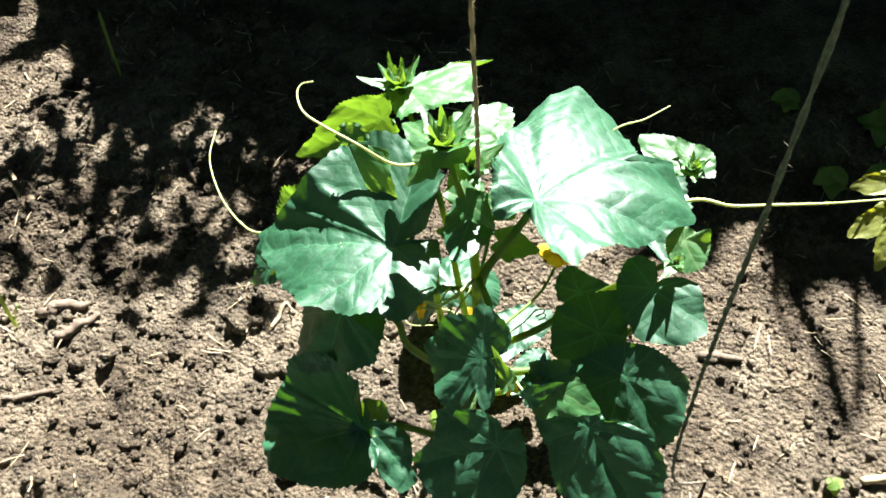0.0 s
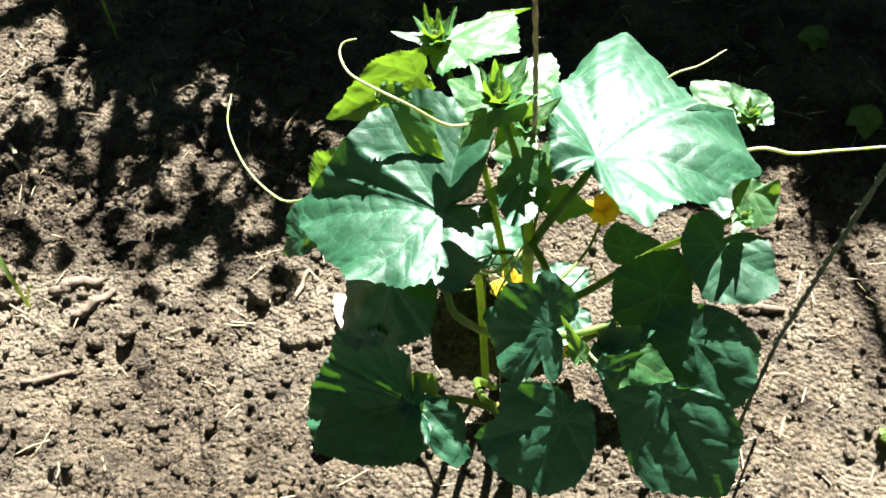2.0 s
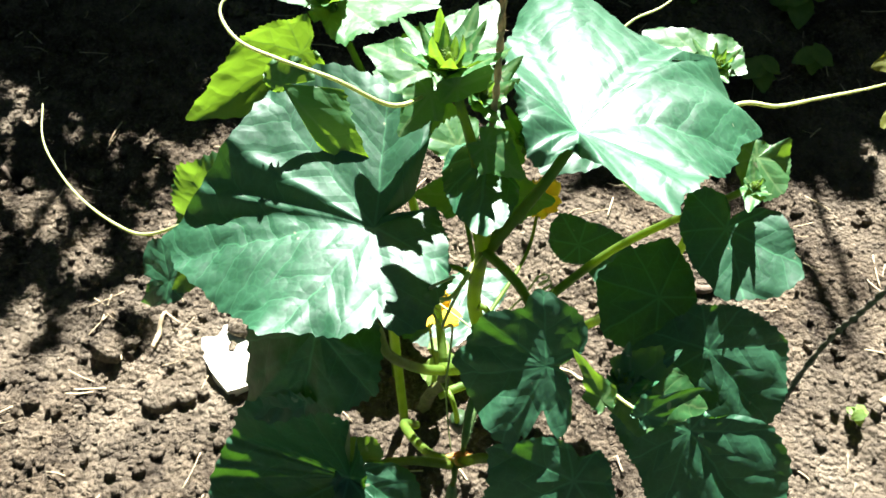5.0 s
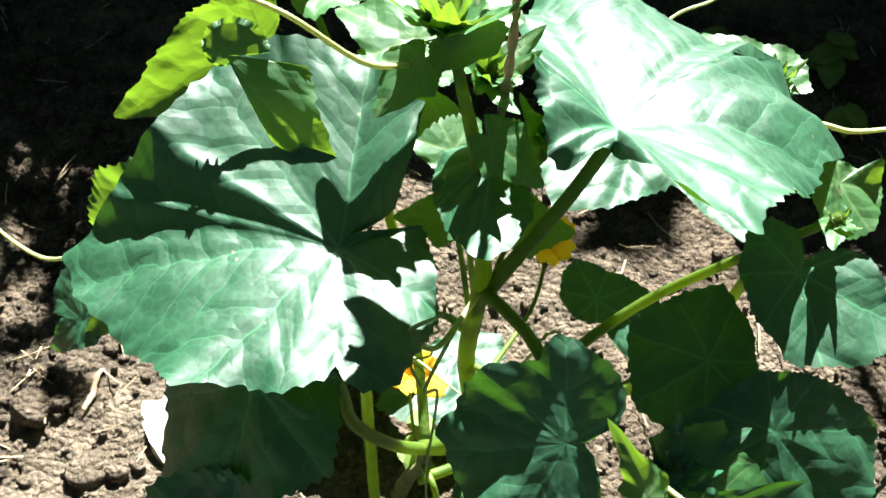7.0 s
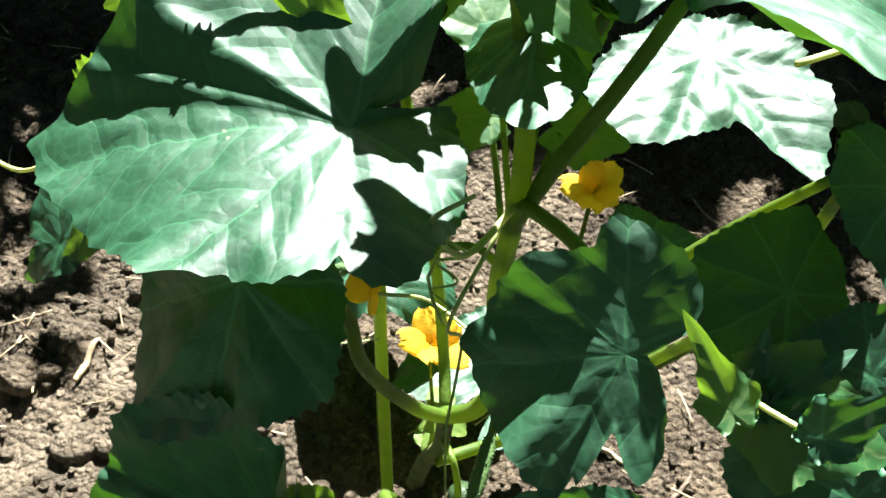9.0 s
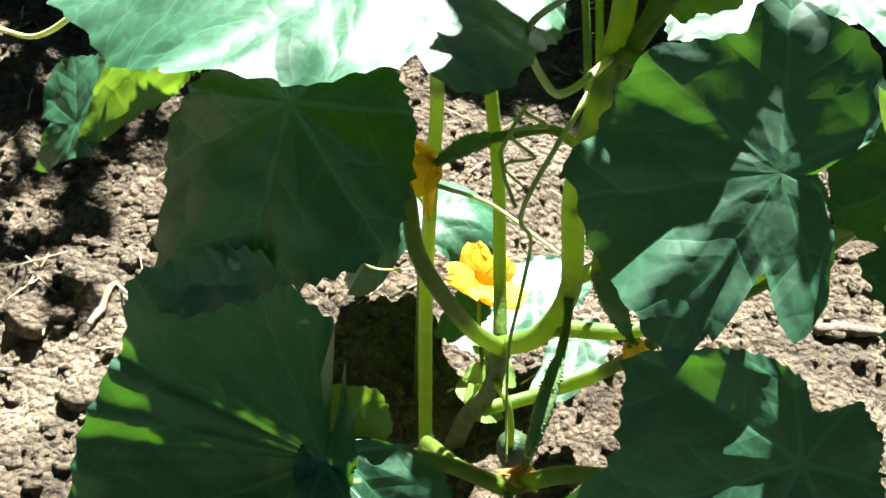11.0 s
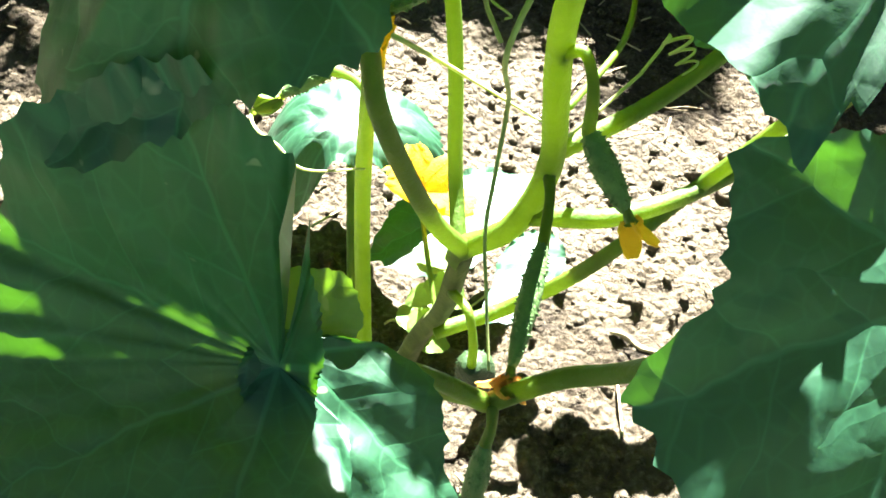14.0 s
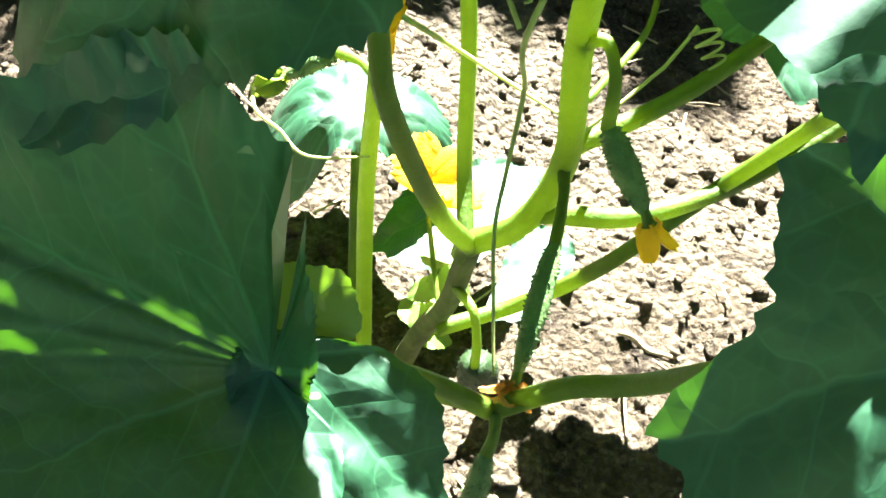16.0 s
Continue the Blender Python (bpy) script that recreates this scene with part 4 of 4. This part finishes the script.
def stick(x0, y0, x1, y1, radius, label, material=twig_bark):
    n = 6
    rnd = random.Random(int(abs(x0 * 1e4)) + int(abs(y1 * 1e4)))
    pts = []
    for k in range(n):
        f = k / (n - 1)
        x, y = x0 + (x1 - x0) * f + rnd.uniform(-1, 1) * radius * 0.7, y0 + (y1 - y0) * f + rnd.uniform(-1, 1) * radius * 0.7
        pts.append((x, y, ground_at(x, y) + radius * 0.8 + 0.001))
    ob = tube("stick", pts, [radius * 0.8, radius, radius * 0.85, radius * 0.5], material, None, steps=26, sides=9, rough=0.16, seed=n)
    return tagged(ob, label, "stick", "sticks lying on the soil")


stick(-0.47, 0.070, -0.425, 0.095, 0.006, "short weathered grey-brown stick lying on soil")
stick(-0.437, 0.045, -0.405, 0.080, 0.005, "short dark broken stick lying on soil")
stick(-0.449, -0.031, -0.405, -0.003, 0.0028, "thin grey twig lying on soil")
stick(-0.608, 0.252, -0.575, 0.215, 0.0026, "pale dry straw stalk lying on soil", straw_dry)
stick(-0.407, 0.31, -0.385, 0.275, 0.003, "thin dark twig lying on soil")
stick(0.185, 0.152, 0.222, 0.158, 0.004, "short dark twig lying on soil")
stick(0.33, 0.055, 0.38, 0.085, 0.004, "pale broken stalk lying on soil", straw_dry)
stick(0.085, 0.078, 0.112, 0.070, 0.0016, "thin dry straw lying under the plant", straw_dry)
stick(0.125, 0.045, 0.140, 0.068, 0.0014, "thin dark twig lying under the plant")
stick(-0.226, 0.10, -0.222, 0.135, 0.0022, "pale dry straw lying on soil", straw_dry)


def flat_stone(corners, thick, label):
    """An angular flat slab: worn edges, an uneven top and one broken corner face."""
    bm = bmesh.new()
    low = [bm.verts.new((x, y, 0)) for x, y in corners]
    bm.faces.new(low)
    top = bmesh.ops.extrude_face_region(bm, geom=bm.faces[:])["geom"]
    bmesh.ops.translate(bm, vec=(0, 0, thick), verts=[g for g in top if isinstance(g, bmesh.types.BMVert)])
    bmesh.ops.recalc_face_normals(bm, faces=bm.faces[:])
    bmesh.ops.triangulate(bm, faces=bm.faces[:])
    bmesh.ops.subdivide_edges(bm, edges=bm.edges[:], cuts=5, use_grid_fill=True)
    for v in bm.verts:
        k = v.co * 60
        v.co += Vector((noise.noise(k), noise.noise(k + Vector((5, 0, 0))), 0.9 * noise.noise(k * 1.7))) * 0.0016
        v.co.z += 0.10 * v.co.x
    me = bpy.data.meshes.new("stone")
    bm.to_mesh(me)
    bm.free()
    ob = part("stone", me, stone_pale)
    ob.location = (-0.165, 0.095, ground_at(-0.165, 0.095) - 0.003)
    return tagged(ob, label, "stone")


flat_stone([(-0.023, -0.0), (-0.014, -0.016), (0.002, -0.033), (0.026, -0.026), (0.034, 0.0), (0.024, 0.028), (-0.008, 0.029), (-0.013, 0.016), (-0.025, 0.015)], 0.013, "pale flat angular stone lying in the crumbly soil")


# ---- weeds ----
def grass(x, y, blades, label):
    """A seedling: thin bent blades from one foot. blades: height, lean x, lean y, width."""
    z = ground_at(x, y)
    foot = empty("grass_seedling", (x, y, z), label, "weed", "weeds on the bare soil")
    for k, (h, dx, dy, w) in enumerate(blades):
        pts = [(x, y, z - 0.004), (x + dx * 0.3, y + dy * 0.3, z + h * 0.5), (x + dx * 0.7, y + dy * 0.7, z + h * 0.9), (x + dx, y + dy, z + h)]
        line = spline(pts, 14)
        verts, faces = [], []
        side = Vector((dy + 0.004, -dx, 0)).normalized()
        for i, p in enumerate(line):
            f = i / 13
            half = w * (0.35 + 0.9 * f) * (1 - f**4) * 0.5 + 0.0002
            verts += [p - side * half, p + Vector((0, 0, -half * 0.3)), p + side * half]
        for i in range(13):
            a = i * 3
            faces += [(a, a + 1, a + 4, a + 3), (a + 1, a + 2, a + 5, a + 4)]
        under(part("blade", mesh_of("blade", verts, faces), weed_green), foot)
    return foot


grass(-0.546, 0.422, [(0.075, -0.02, 0.03, 0.005), (0.04, 0.015, -0.01, 0.003)], "yellow-green grass seedling standing in dark soil")
grass(-0.490, 0.055, [(0.06, -0.03, 0.03, 0.006), (0.03, 0.01, 0.01, 0.004)], "yellow-green grass blade at the edge of the bed")


def seedling(x, y, height, leaves, size, label, material=weed_green):
    z = ground_at(x, y)
    foot = empty("weed_seedling", (x, y, z), label, "weed", "weeds on the bare soil")
    rnd = random.Random(int(abs(x * 1e4)) + 5)
    top = (x + rnd.uniform(-1, 1) * 0.01, y - 0.008, z + height)
    tube("stalk", [(x, y, z - 0.003), (x + 0.002, y, z + height * 0.5), top], [0.0009, 0.0007], weed_green, foot, steps=8, sides=6)
    for k in range(leaves):
        a = 2.4 * k + rnd.uniform(-0.4, 0.4)
        f = 0.35 + 0.65 * k / max(leaves - 1, 1)
        at = Vector((x, y, z)).lerp(Vector(top), f)
        s = size * rnd.uniform(0.7, 1.2)
        lobes = [(0, s * 1000, -2), (40, s * 640, 0), (120, s * 330, 0), (180, s * 120, 0), (240, s * 330, 0), (320, s * 640, 0)]
        ob = part("leaf", leaf_mesh("leaf", lobes, 70 + k, quilt=0.4), material)
        ob.matrix_basis = frame_of(at, (math.cos(a) * 0.4, math.sin(a) * 0.4 - 0.2, 1), (math.cos(a), math.sin(a), 0.25))
        under(ob, foot)
    return foot


seedling(-0.012, 0.062, 0.075, 7, 0.016, "small green weed seedling at the foot of the plant")
seedling(0.300, 0.049, 0.014, 5, 0.010, "tiny green weed seedling in dry soil")
seedling(0.303, 0.415, 0.03, 6, 0.024, "low weed with rounded leaves in deep shade")
seedling(0.352, 0.50, 0.04, 7, 0.026, "low weed with rounded leaves in deep shade")
seedling(0.36, 0.43, 0.03, 6, 0.022, "low weed with rounded leaves in deep shade")
seedling(0.255, 0.52, 0.03, 6, 0.022, "low weed with rounded leaves in deep shade")

# ---- neighbouring plant and stake at the bed's edge ----
stake = empty("stake", (0.411, 0.06, 0.0), "dark weathered wooden stake with cut side branches stuck in the soil", "stake")
tube("pole", [(0.411, 0.06, -0.05), (0.364, 0.099, 0.16), (0.317, 0.138, 0.32)], [0.0056, 0.0052, 0.005], stake_wood, stake, steps=20, sides=10, rough=0.08, seed=3)
tube("cut_branch", [(0.32, 0.135, 0.31), (0.296, 0.157, 0.315)], [0.0036, 0.0033], straw_dry, stake, "pale cut branch stub", steps=6, sides=9, rough=0.06)
tube("cut_branch", [(0.344, 0.13, 0.22), (0.319, 0.123, 0.225)], [0.0026, 0.0022], stake_wood, stake, steps=6, sides=8, rough=0.06)

neighbour = empty("bean_plant", (0.418, 0.075, ground_at(0.418, 0.075)), "young bean plant with yellowing drooping leaves", "plant")
tube("stem", [(0.418, 0.075, -0.01), (0.392, 0.090, 0.08), (0.372, 0.104, 0.17), (0.345, 0.130, 0.225), (0.295, 0.158, 0.252)], [0.0018, 0.0016, 0.0013, 0.0011], weed_green, neighbour, steps=24, sides=8)
for hub, tip in (((0.295, 0.16, 0.25), (0.279, 0.194, 0.26)), ((0.308, 0.163, 0.25), (0.338, 0.155, 0.245)), ((0.3, 0.155, 0.25), (0.309, 0.112, 0.235)), ((0.295, 0.135, 0.245), (0.282, 0.092, 0.23)), ((0.29, 0.137, 0.245), (0.258, 0.113, 0.235)), ((0.29, 0.16, 0.25), (0.256, 0.152, 0.245))):
    way = Vector(tip) - Vector(hub)
    k = way.length
    lobes = [(0, k * 1000, -4), (14, k * 760, -2), (32, k * 460, 2), (70, k * 260, 3), (120, k * 170, 2), (180, k * 60, 0), (240, k * 170, 2), (290, k * 260, 3), (328, k * 460, 2), (346, k * 760, -2)]
    leaf(hub, (0.1, -0.6, 0.8), way, lobes, yellowing, relief=0.5, parent=neighbour, label="yellowing green leaf")
    tube("petiole", [(0.295, 0.158, 0.252), hub], [0.0010, 0.0008], weed_green, neighbour, steps=6, sides=6)
